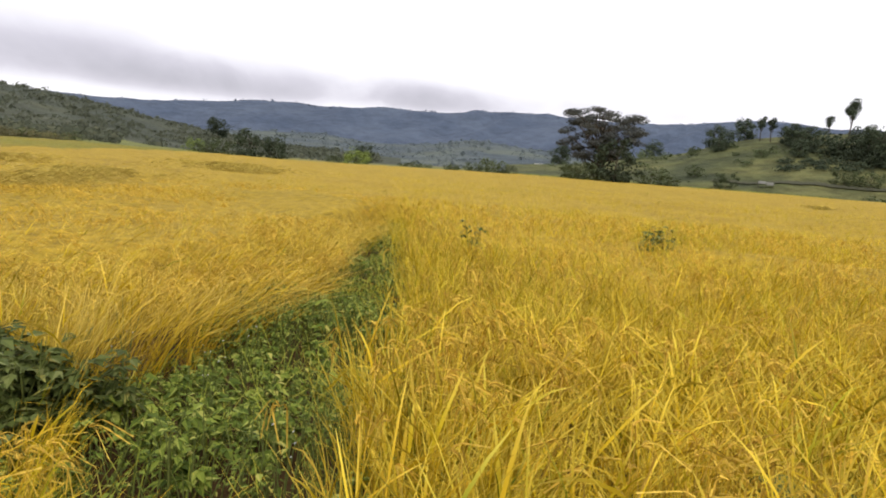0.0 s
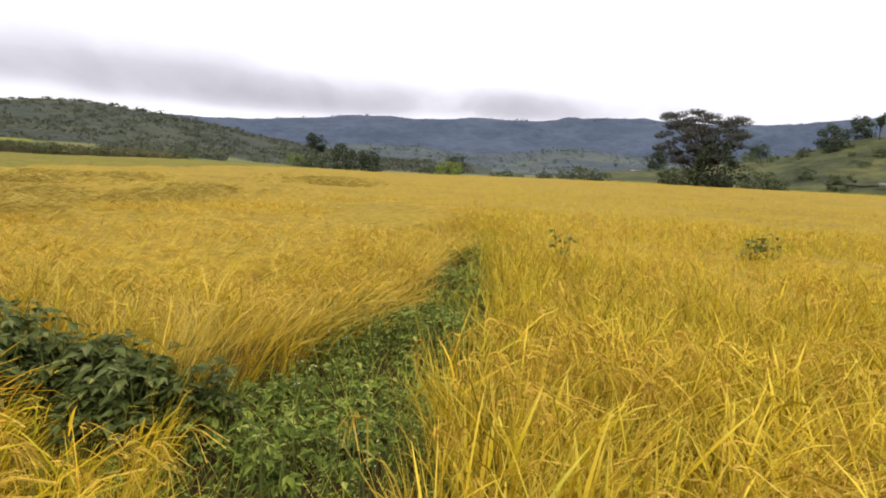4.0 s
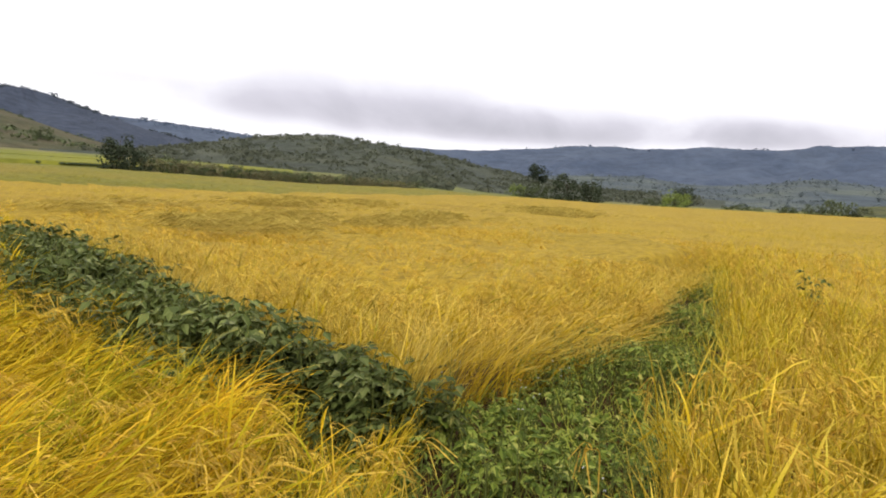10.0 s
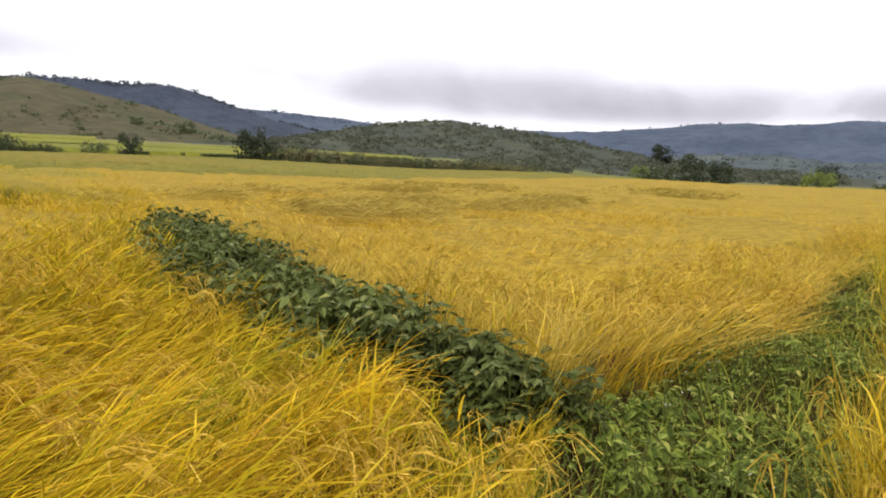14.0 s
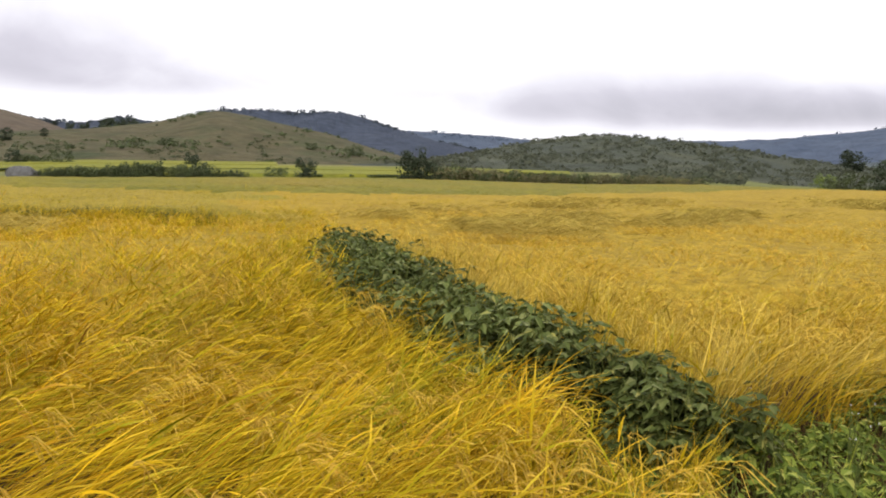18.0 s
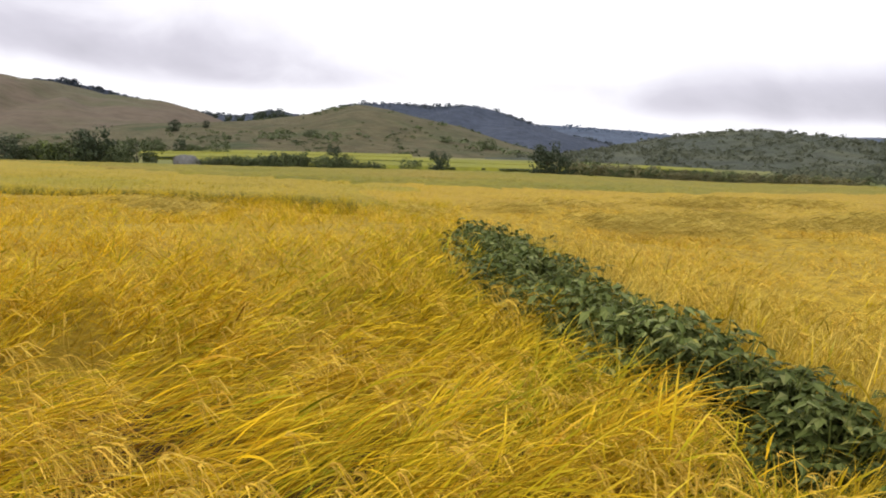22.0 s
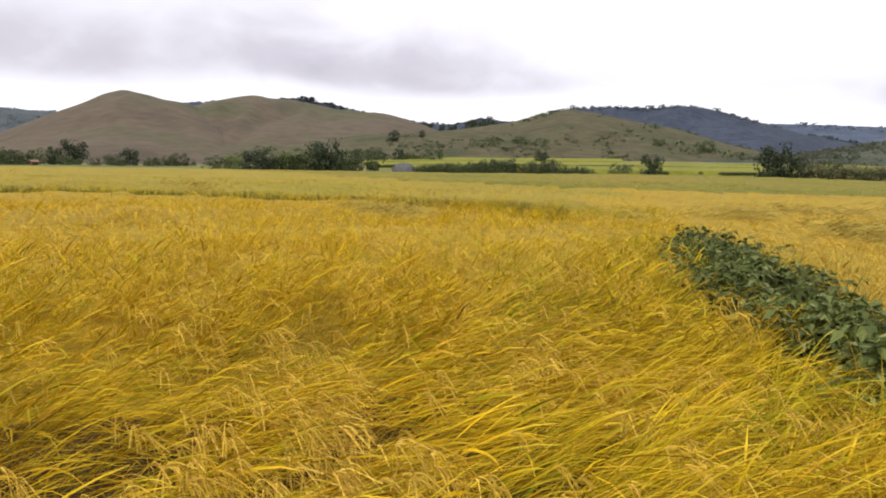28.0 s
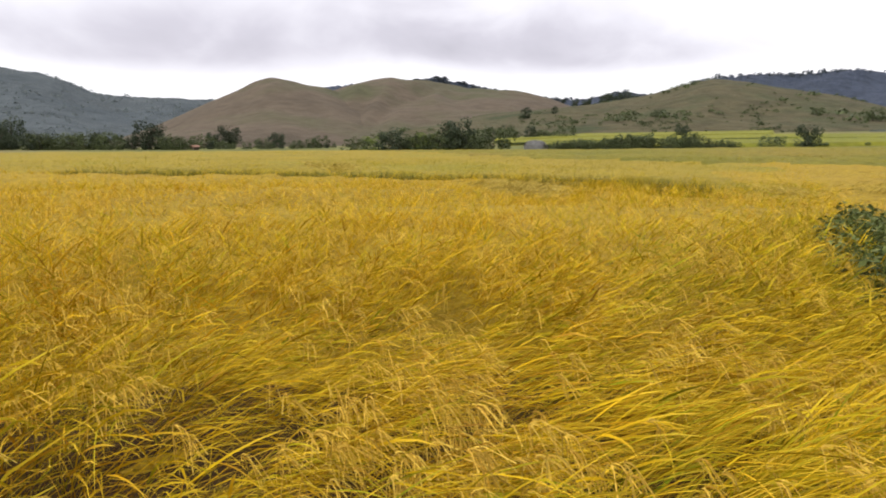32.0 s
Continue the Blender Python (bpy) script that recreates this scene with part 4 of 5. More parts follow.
def tube(points, radii, sides=6):
    p = np.array(points, float)
    d = unit(np.gradient(p, axis=0))
    ref = np.array([0.3, 0.9, 0.1])
    a = unit(np.cross(d, ref))
    b = np.cross(d, a)
    ang = np.linspace(0, 2 * np.pi, sides, endpoint=False)
    ring = np.cos(ang)[None, :, None] * a[:, None] + np.sin(ang)[None, :, None] * b[:, None]
    v = p[:, None] + ring * np.array(radii)[:, None, None]
    k = len(p)
    i, j = np.meshgrid(np.arange(k - 1), np.arange(sides), indexing="ij")
    f = np.stack([i * sides + j, i * sides + (j + 1) % sides, (i + 1) * sides + (j + 1) % sides, (i + 1) * sides + j], -1).reshape(-1, 4)
    return v.reshape(-1, 3), f


def tree_meshes(kind, seed):
    """Meshes of a tree one metre high: wood and crown."""
    rng = np.random.default_rng(seed)
    shapes = {  # bare trunk, spread, clumps, clump size, leaves, leaf size, flatness, leaf material
        "acacia": (0.26, 0.50, 96, 0.115, 21000, 0.018, 0.36, M_hazed_acacia_leaf),
        "dark": (0.0, 0.50, 40, 0.21, 2100, 0.06, 0.85, M_dark_leaf),
        "tall": (0.45, 0.13, 14, 0.10, 1400, 0.036, 1.1, M_dark_leaf),
        "bush": (0.0, 0.92, 44, 0.25, 1350, 0.08, 0.8, M_bush_leaf),
        "willow": (0.0, 0.75, 36, 0.24, 2200, 0.06, 0.8, M_willow_leaf),
        "dry": (0.0, 1.3, 44, 0.28, 1250, 0.086, 0.7, M_dry_leaf),
        "shrub": (0.0, 0.8, 16, 0.22, 1500, 0.06, 0.8, M_bush_leaf),
    }
    bare, spread, clumps, csize, leaves, lsize, flat, mat = shapes[kind]
    lean = rng.normal(0, 0.04, 2)
    trunk_r = 0.022 if kind in ("acacia", "dark", "tall") else 0.014
    zz = np.linspace(-0.03, 0.86, 7)
    bend = np.stack([lean[0] * zz + 0.015 * np.sin(zz * 7 + seed), lean[1] * zz + 0.015 * np.cos(zz * 6 + seed), zz], -1)
    wood = [tube(bend, np.linspace(trunk_r, trunk_r * 0.25, 7))]
    cs, rs = [], []
    for i in range(clumps):
        h = rng.uniform(bare + 0.06, 0.93) if kind in ("acacia", "tall") else 0.05 + 0.88 * rng.random() ** 1.25
        if kind == "acacia":
            wid = spread * math.sqrt(max(0.06, 1 - (abs(h - 0.64) / 0.38) ** 3.2))
        elif kind == "tall":
            wid = spread * math.sqrt(max(0.1, 1 - ((h - 0.72) / 0.3) ** 2))
        else:
            wid = spread * math.sqrt(max(0.08, 1 - ((h - 0.45) / 0.58) ** 2))
        a = rng.uniform(0, 6.28)
        rr = wid * math.sqrt(rng.uniform(0.08, 1))
        tip = np.array([math.cos(a) * rr, math.sin(a) * rr, h])
        start_h = max(0.02, h - rng.uniform(0.15, 0.35))
        st = np.array([np.interp(start_h, zz, bend[:, 0]), np.interp(start_h, zz, bend[:, 1]), start_h])
        mid = (st + tip) / 2 + np.array([0, 0, -0.03]) + rng.normal(0, 0.02, 3)
        if kind in ("acacia", "tall") or i % 3 == 0:
            wood.append(tube([st, mid, tip], [trunk_r * 0.45, trunk_r * 0.3, trunk_r * 0.12], 4))
        cs.append(tip)
        rs.append(csize * rng.uniform(0.6, 1.25))
    cs, rs = np.array(cs), np.array(rs)
    v, f, _ = joined(wood)
    crown = leaf_cloud(rng, cs, rs, leaves, lsize, flat)
    return quads_mesh("trunk", v, f, M_bark), quads_mesh("crown", *crown, mat)


TREE_LABELS = {
    "acacia": ("tree", "tall spreading dark green tree at the paddy edge", "tree"),
    "dark": ("tree", "rounded dark green tree with dense low crown", "tree"),
    "tall": ("tree", "slender tree with a bare stem and small crown", "tree"),
    "bush": ("bush", "dense green bush at a field edge", "bush"),
    "willow": ("bush", "pale yellow-green bush by the paddies", "bush"),
    "dry": ("bush", "brownish half-dry bush of the hedgerow", "bush"),
    "shrub": ("bush", "small low green bush", "bush"),
}
TREE_STOCK = {}


def plant(kind, az, r, top, group, rng):
    """A tree at a bearing and distance whose top stands at that height."""
    x, y = (float(v) for v in polar(az, r))
    z = land_z(x, y)
    h = max(top - z, 1.2) * {"acacia": 1.02, "tall": 1.02, "dark": 1.0}.get(kind, 0.9)
    variant = int(rng.integers(0, 3))
    key = (kind, variant)
    wide = rng.uniform(0.9, 1.15)
    place = Matrix.Translation((x, y, z - 0.05)) @ Matrix.Rotation(rng.uniform(0, 6.28), 4, "Z")
    if key not in TREE_STOCK:
        name, label, cat = TREE_LABELS[kind]
        root = tagged(new(name), label, cat, group)
        wood, crown = tree_meshes(kind, 7 + variant * 13)
        part("trunk", wood, root)
        part("crown", crown, root)
        TREE_STOCK[key] = root
        ob = root
    else:
        ob = copy_thing(TREE_STOCK[key], place)
    ob.matrix_basis = place @ Matrix.Diagonal((h * wide, h * wide, h, 1))
    return tagged(ob, group=group)


EDGE_RIGHT = [
    ("acacia", -50.6, 140, 0.5, 16.2),
    ("dark", -52.0, 134, 0.8, 9.4),
    ("bush", -48.9, 136, 0.8, 4.9),
    ("bush", -49.2, 132, 0.8, 4.6),
    ("bush", -54.9, 138, 0.7, 5.0),
    ("bush", -56.2, 134, 0.8, 3.7),
    ("bush", -41.8, 145, 0.7, 4.7),
    ("bush", -40.1, 146, 0.8, 3.2),
    ("bush", -38.4, 148, 0.8, 2.7),
    ("bush", -43.1, 143, 0.7, 3.4),
    ("shrub", -60.6, 170, 2.7, 5.9),
    ("dark", -47.5, 260, 5.7, 14.0),
    ("dark", -54.9, 260, 13.9, 17.1),
    ("bush", -54.2, 250, 9.2, 13.5),
    ("bush", -35.0, 150, 0.6, 2.4),
    ("bush", -36.2, 150, 0.7, 2.1),
]
EDGE_MIDDLE = [
    ("dark", -21.6, 150, 0.2, 6.4),
    ("dark", -23.6, 150, 0.2, 5.8),
    ("bush", -19.5, 155, 0.2, 4.6),
    ("willow", -17.4, 158, 0.2, 4.0),
    ("bush", -18.3, 150, 0.2, 3.5),
    ("willow", -30.3, 140, -0.2, 4.4),
    ("dark", -30.9, 200, 0.5, 6.7),
    ("bush", -28.4, 160, 0.7, 2.8),
    ("dark", -19.0, 420, 11.9, 20.7),
    ("bush", -34.3, 150, 0.2, 2.1),
    ("bush", -35.6, 150, 0.2, 2.1),
    ("bush", -38.5, 148, 0.4, 2.3),
    ("bush", -40.3, 145, 0.1, 2.3),
]
HEDGEROW = [
    ("dark", 14.7, 150, 1.0, 8.3),
    ("dark", 13.0, 150, 1.1, 5.1),
    ("bush", 11.6, 152, 1.1, 5.2),
    ("bush", 10.3, 153, 1.1, 3.6),
    ("bush", 8.9, 150, 1.0, 3.2),
    ("dry", 7.6, 155, 1.0, 3.0),
    ("bush", 6.2, 150, 1.0, 3.4),
    ("dry", 4.9, 150, 0.9, 3.1),
    ("bush", 3.5, 156, 1.0, 3.5),
    ("dry", 2.1, 150, 1.0, 3.1),
    ("bush", 0.6, 154, 1.0, 3.4),
    ("dry", -0.8, 150, 1.0, 3.2),
    ("dry", -2.2, 150, 0.9, 3.2),
    ("bush", -3.4, 156, 1.0, 3.6),
    ("dry", -4.9, 150, 1.0, 3.0),
    ("dry", -6.6, 150, 1.0, 2.8),
]
FIELD_BACK = [
    ("dark", 23.9, 165, 1.2, 6.0),
    ("bush", 26.3, 165, 1.1, 4.0),
    ("bush", 30.3, 165, 1.0, 3.2),
    ("bush", 32.1, 168, 1.1, 4.8),
    ("bush", 33.5, 165, 0.9, 3.6),
    ("bush", 35.9, 166, 0.9, 4.8),
    ("bush", 37.1, 165, 0.9, 4.2),
    ("bush", 38.3, 168, 0.9, 3.8),
    ("bush", 40.8, 165, 1.0, 3.4),
    ("bush", 42.2, 165, 1.1, 2.7),
    ("dark", 32.8, 230, 5.2, 8.0),
    ("dark", 51.0, 160, 0.2, 7.9),
    ("bush", 52.6, 158, 0.2, 5.3),
    ("bush", 49.6, 160, 0.2, 3.8),
    ("dark", 56.6, 158, -0.1, 5.3),
    ("bush", 59.6, 160, -0.0, 3.6),
    ("willow", 58.1, 165, 0.0, 4.3),
    ("willow", 53.8, 162, 0.2, 5.0),
    ("shrub", 58.7, 155, -0.2, 1.6),
]
LEFT_EDGE = [
    ("dark", 69.8, 260, 1.6, 8.4),
    ("bush", 71.8, 260, 1.7, 5.5),
    ("dark", 71.0, 265, 2.4, 5.9),
    ("dark", 66.1, 250, 1.3, 5.9),
    ("bush", 67.2, 240, 0.4, 3.8),
    ("bush", 64.4, 230, -0.1, 3.3),
    ("bush", 62.4, 240, 1.6, 4.8),
    ("bush", 63.2, 235, 0.5, 3.9),
    ("bush", 74.1, 230, -0.5, 4.5),
    ("bush", 73.1, 235, -0.1, 4.1),
    ("dark", 75.8, 240, 2.9, 8.9),
    ("bush", 80.2, 240, -0.1, 6.2),
    ("bush", 78.9, 240, -0.1, 5.7),
    ("bush", 83.1, 235, -0.0, 5.7),
    ("bush", 81.7, 240, -0.1, 4.6),
    ("bush", 74.3, 235, 0.6, 4.9),
    ("dark", 84.8, 260, 3.8, 10.2),
]
KNOLL_TREES = [
    ("dark", 46.2, 700, 44.0, 50.0),
    ("dark", 44.3, 700, 44.0, 51.2),
    ("dark", 45.2, 700, 44.0, 47.5),
    ("dark", 42.2, 700, 44.0, 46.9),
    ("dark", 41.2, 700, 44.0, 45.7),
    ("dark", 40.3, 505, 28.0, 34.2),
    ("dark", 38.9, 505, 28.0, 36.8),
    ("dark", 38.0, 505, 28.0, 37.8),
    ("dark", 37.2, 505, 28.0, 39.0),
    ("dark", 36.4, 505, 28.0, 36.2),
    ("dark", 45.3, 380, 18.5, 21.6),
    ("dark", 42.9, 390, 20.6, 22.6),
    ("dark", 35.3, 420, 21.9, 27.2),
    ("dark", 38.8, 480, 28.6, 35.6),
    ("bush", 34.7, 330, 14.3, 17.8),
    ("bush", 30.4, 360, 18.0, 23.3),
    ("bush", 47.0, 260, 6.0, 9.3),
    ("dark", 44.9, 250, 5.6, 8.2),
    ("bush", 19.9, 330, 12.9, 17.3),
    ("bush", 23.4, 340, 14.4, 18.4),
    ("bush", 26.3, 400, 23.2, 27.9),
    ("bush", 27.9, 440, 30.1, 34.0),
    ("bush", 24.5, 420, 26.3, 29.3),
]
RIGHT_HILL = [
    ("dark", -59.3, 240, 14.1, 21.7),
    ("dark", -61.5, 250, 19.3, 25.8),
    ("tall", -63.3, 235, 14.8, 24.7),
    ("dark", -64.6, 230, 13.4, 22.2),
    ("tall", -67.1, 240, 18.8, 26.2),
    ("tall", -68.5, 240, 20.0, 31.6),
    ("dark", -66.0, 215, 9.8, 17.9),
    ("dark", -67.9, 210, 8.5, 17.8),
    ("dark", -69.7, 205, 7.3, 19.1),
    ("dark", -70.6, 200, 7.1, 20.2),
    ("dark", -60.2, 232, 13.0, 19.8),
    ("dark", -59.7, 226, 12.0, 17.6),
    ("tall", -62.6, 240, 15.0, 25.4),
    ("dark", -65.1, 224, 12.0, 21.8),
    ("dark", -65.7, 218, 11.0, 20.6),
    ("dark", -65.4, 208, 9.0, 16.6),
    ("dark", -69.3, 214, 9.0, 20.6),
    ("bush", -57.9, 225, 8.9, 13.2),
    ("bush", -61.0, 215, 8.2, 12.1),
    ("bush", -62.8, 210, 8.8, 13.5),
    ("bush", -68.5, 180, 3.7, 8.4),
    ("bush", -70.2, 180, 3.5, 8.2),
    ("dark", -67.1, 195, 5.2, 10.9),
    ("bush", -58.3, 185, 2.8, 7.2),
]

for rows, group in ((EDGE_RIGHT, "trees at the paddy edge"), (EDGE_MIDDLE, "trees at the paddy edge"), (HEDGEROW, "bushes of the hedgerow"), (FIELD_BACK, "bushes behind the paddies"),
                    (LEFT_EDGE, "trees below the brown hills"), (KNOLL_TREES, "trees on the grass hill"), (RIGHT_HILL, "trees on the green hillside")):
    tree_rng = np.random.default_rng(len(group) + len(rows))
    for kind, az, r, low, top in rows:
        plant(kind, az, r, top, group, tree_rng)


row_rng = np.random.default_rng(43)
for az in np.arange(60.5, 87.5, 0.9):
    top = float(np.interp(az, [60, 66, 73, 77, 87], [1.6, 2.2, 2.6, 4.2, 5.6])) * row_rng.uniform(0.75, 1.2)
    plant("dark" if row_rng.random() < 0.5 else "bush", float(az + row_rng.uniform(-0.3, 0.3)), float(row_rng.uniform(232, 250)), top, "trees below the brown hills", row_rng)
row_rng = np.random.default_rng(45)
for az in np.arange(28.6, 43.4, 0.42):
    if 33.9 < az < 34.9 or az < 31.4 and row_rng.random() < 0.5:
        continue
    top = float(np.interp(az, [28, 31, 33, 36, 38, 43], [2.2, 3.0, 3.6, 4.2, 3.4, 2.3])) * row_rng.uniform(0.75, 1.15)
    plant("bush", float(az + row_rng.uniform(-0.15, 0.15)), float(row_rng.uniform(163, 168)), top, "bushes behind the paddies", row_rng)
for az in np.arange(42.0, 56.0, 0.6):
    top = float(np.interp(az, [42, 47, 50, 56], [7.6, 8.0, 5.0, 4.0])) * row_rng.uniform(0.85, 1.1)
    if row_rng.random() < 0.75:
        plant("bush", float(az), float(row_rng.uniform(242, 256) if az < 48 else row_rng.uniform(160, 170)), top, "bushes behind the paddies", row_rng)
row_rng = np.random.default_rng(41)
for az in np.arange(-8.6, 13.4, 0.66):
    top = float(np.interp(az, [-7, -2, 4, 9, 13], [3.0, 3.2, 3.3, 4.2, 4.8])) * row_rng.uniform(0.86, 1.12)
    plant("dry" if row_rng.random() < 0.75 else "bush", float(az + row_rng.uniform(-0.2, 0.2)), float(row_rng.uniform(150, 157)), top, "bushes of the hedgerow", row_rng)


def scrub(name, hill_name, count, size, mat, label, seed, q0=0.02, q1=1.0, a_pad=2.0, leaves=26, edge=None, thin=(-1.4, 0.9), leaf=(0.35, 0.7)):
    """Uncounted bushes scattered over a hill."""
    rng = np.random.default_rng(seed)
    z_at, a0, a1, foot, crest, back = HILLS[hill_name]
    a0, a1 = edge or (a0 + a_pad, a1 - a_pad)
    a, q = rng.uniform(a0, a1, count), rng.uniform(q0, q1, count)
    keep = wave_noise(a * 0.9, q * 9, seed, 3) > rng.uniform(*thin, count)
    a, q = a[keep], q[keep]
    x, y, z = z_at(a, q)
    s = size * np.clip(rng.lognormal(-0.45, 0.55, len(x)), 0.2, 2.2)
    c = np.stack([x, y, z + s * 0.22], -1)
    n = len(x) * leaves
    idx = np.repeat(np.arange(len(x)), leaves)
    d = unit(rng.normal(0, 1, (n, 3)))
    d[:, 2] = np.abs(d[:, 2]) * 0.9 - 0.2
    p = c[idx] + d * (s[idx] * rng.uniform(0.45, 1.0, n))[:, None] * np.array([1.0, 1.0, 0.75])
    face = unit(d + rng.normal(0, 0.3, (n, 3)) + np.array([0, 0, 0.3]))
    side = unit(np.cross(face, rng.normal(0, 1, (n, 3))))
    tip = np.cross(face, side)
    sz = (s[idx] * rng.uniform(*leaf, n))[:, None]
    quad = np.stack([p - tip * sz * 0.5, p + side * sz * 0.4, p + tip * sz * 0.55, p - side * sz * 0.4], 1).reshape(-1, 3)
    ob = new(name, quads_mesh(name, quad, np.arange(n * 4).reshape(-1, 4), mat))
    return tagged(ob, label, "scrub", kind="stuff")


def slope_place(a, q):
    x, y = polar(a, 186 + 66 * q)
    return x, y, base_z(x, y)


HILLS["foot_slope"] = (slope_place, -12.0, -2.5, 186, 252, 252)
scrub("scrub", "foot_slope", 620, 1.9, M_hill_leaf, "grey-green scrub at the foot of a low hill", 69, 0.0, 1.0, 0.3, 30, leaf=(0.25, 0.5))
scrub("scrub", "hill_scrub", 5200, 2.1, M_hill_leaf, "grey-green scrub covering a low hill", 61, leaves=14, leaf=(0.3, 0.6))
scrub("scrub", "hill_grass", 2600, 2.0, M_bush_leaf, "clustered low bushes on a grazed hill", 62, 0.05, 0.95, leaves=26, thin=(0.2, 1.5), leaf=(0.22, 0.46))
scrub("scrub", "hill_grass", 1500, 1.5, M_bush_leaf, "low bushes along old field edges on a grazed slope", 72, 0.0, 0.4, leaves=20, edge=(14, 56), thin=(0.1, 1.3), leaf=(0.24, 0.5))
scrub("forest", "ridge_forest", 1100, 5.2, M_hazed_ridge_leaf, "ragged trees along a forested ridge", 73, 0.90, 1.0, leaves=12, thin=(-1.6, 0.8))
scrub("forest", "mountain_far", 700, 8.0, M_hazed_far_leaf, "woods on a distant mountain, tinted blue for haze", 74, 0.88, 1.0, leaves=8, thin=(-1.2, 0.8))
scrub("forest", "ridge_behind", 700, 6.0, M_hazed_far_leaf, "woods on a low ridge, tinted blue for haze", 75, 0.8, 1.0, leaves=8, thin=(-1.2, 0.8))
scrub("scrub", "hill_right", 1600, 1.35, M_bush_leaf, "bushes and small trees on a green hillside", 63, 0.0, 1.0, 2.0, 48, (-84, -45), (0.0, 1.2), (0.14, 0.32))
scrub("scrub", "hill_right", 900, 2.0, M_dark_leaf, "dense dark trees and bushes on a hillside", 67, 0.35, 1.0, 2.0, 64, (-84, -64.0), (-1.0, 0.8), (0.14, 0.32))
scrub("forest", "mountain_left", 5200, 2.9, M_hazed_wood_leaf, "mountainside woods with haze tinted into the leaves", 68, 0.0, 0.99, leaves=9)
scrub("forest", "hill_valley_woods", 3400, 3.3, M_hazed_wood_leaf, "valley-floor woods with haze tinted into the leaves", 66, 0.02, 1.0, leaves=10)
scrub("forest", "hill_wooded_top", 500, 3.0, M_hazed_ridge_leaf, "trees along a dark wooded hilltop", 64, 0.85, 0.99, edge=(42, 57.3))


# ---- bean row, weeds on the path, weeds in the rice ----
def broad_leaves(rng, base, n_stems, stem_h, leaf, spread):
    """Stems with broad pointed leaves round a base: (stem chunks, leaf verts, leaf faces). A leaf has a midrib fold and drooping tip."""
    stems, quads = [], []
    for _ in range(n_stems):
        a, tilt = rng.uniform(0, 6.28), rng.uniform(0.0, spread)
        h = stem_h * rng.uniform(0.6, 1.05)
        top = base + np.array([math.cos(a) * tilt, math.sin(a) * tilt, h])
        mid = base + np.array([math.cos(a) * tilt * 0.35, math.sin(a) * tilt * 0.35, h * 0.55])
        stems.append(tube([base, mid, top], [0.0035, 0.003, 0.002] if leaf < 0.06 else [0.006, 0.005, 0.003], 4))
        nl = int(rng.integers(6, 11))
        for j in range(nl):
            s = rng.uniform(0.35, 1.0)
            o = mid + (top - mid) * (s - 0.35) / 0.65
            b = rng.uniform(0, 6.28)
            for dev in (-0.9, 0.0, 0.9) if leaf > 0.06 else (0.0,):
                ln = leaf * rng.uniform(0.6, 1.2)
                out = np.array([math.cos(b + dev), math.sin(b + dev), 0])
                pet = o + np.array([math.cos(b), math.sin(b), 0.25]) * leaf * 0.55
                droop = rng.uniform(-0.75, 0.2)
                ax = unit(out + np.array([0, 0, droop]))
                sd = unit(np.cross(ax, np.array([0, 0, 1.0]) + rng.normal(0, 0.25, 3)))
                nr = np.cross(sd, ax)
                m1, m2 = pet + ax * ln * 0.42, pet + ax * ln
                l1, r1 = pet + ax * ln * 0.36 + sd * ln * 0.29 + nr * ln * 0.07, pet + ax * ln * 0.36 - sd * ln * 0.29 + nr * ln * 0.07
                tip = m2 - np.array([0, 0, 0.12 * ln])
                quads += [pet, l1, tip, m1, pet, m1, tip, r1]
    return stems, np.array(quads)


def bean_bush_stock(seed):
    rng = np.random.default_rng(seed)
    root = new("bean_bush")
    stems, leaves = [], []
    for i in range(7):
        b = np.array([rng.normal(0, 0.13), rng.normal(0, 0.13), 0.0])
        s, q = broad_leaves(rng, b, 5, 0.78, 0.088, 0.27)
        stems += s
        leaves.append(q)
    v, f, _ = joined(stems)
    q = np.concatenate(leaves)
    part("stalk", quads_mesh("stalk", v, f, M_stalk), root)
    part("foliage", quads_mesh("foliage", q, np.arange(len(q)).reshape(-1, 4), M_bean, smooth=False), root)
    return root


def build_hedge():
    stock = [bean_bush_stock(70 + i) for i in range(4)]
    rng = np.random.default_rng(77)
    spots = []
    for _ in range(4000):
        x, y = rng.uniform(-5, 1), rng.uniform(2.8, 10.4)
        g = float(line_gap(np.array(x), np.array(y), BEAN_LINE)[0])
        if g < 0.0 and all((x - a) ** 2 + (y - b) ** 2 > 0.26 ** 2 for a, b in spots):
            spots.append((x, y))
    spots.sort(key=lambda s: s[1])
    for n, (x, y) in enumerate(spots):
        wide = (0.90 + 0.14 * smooth01((y - 3.2) / 0.9)) * rng.uniform(0.9, 1.08)
        s = (0.72 + 0.31 * smooth01((y - 3.2) / 1.2)) * rng.uniform(0.90, 1.08)
        m = Matrix.Translation((x, y, -0.01)) @ Matrix.Rotation(rng.uniform(0, 6.28), 4, "Z")
        ob = stock[n] if n < 4 else copy_thing(stock[n % 4], m)
        ob.matrix_basis = m @ Matrix.Diagonal((wide, wide, s, 1))
        tagged(ob, "dark green bushy bean plant in a dense row" if y < 7 else "grey-green bean plant in a dense row", "bean plant", "bean row beside the rice")


build_hedge()


def leaf_size(rng):
    """Small leaves for most weeds, broad ones for some."""
    pick = rng.random()
    return rng.uniform(0.028, 0.054) if pick < 0.70 else (rng.uniform(0.062, 0.09) if pick < 0.86 else rng.uniform(0.018, 0.03))


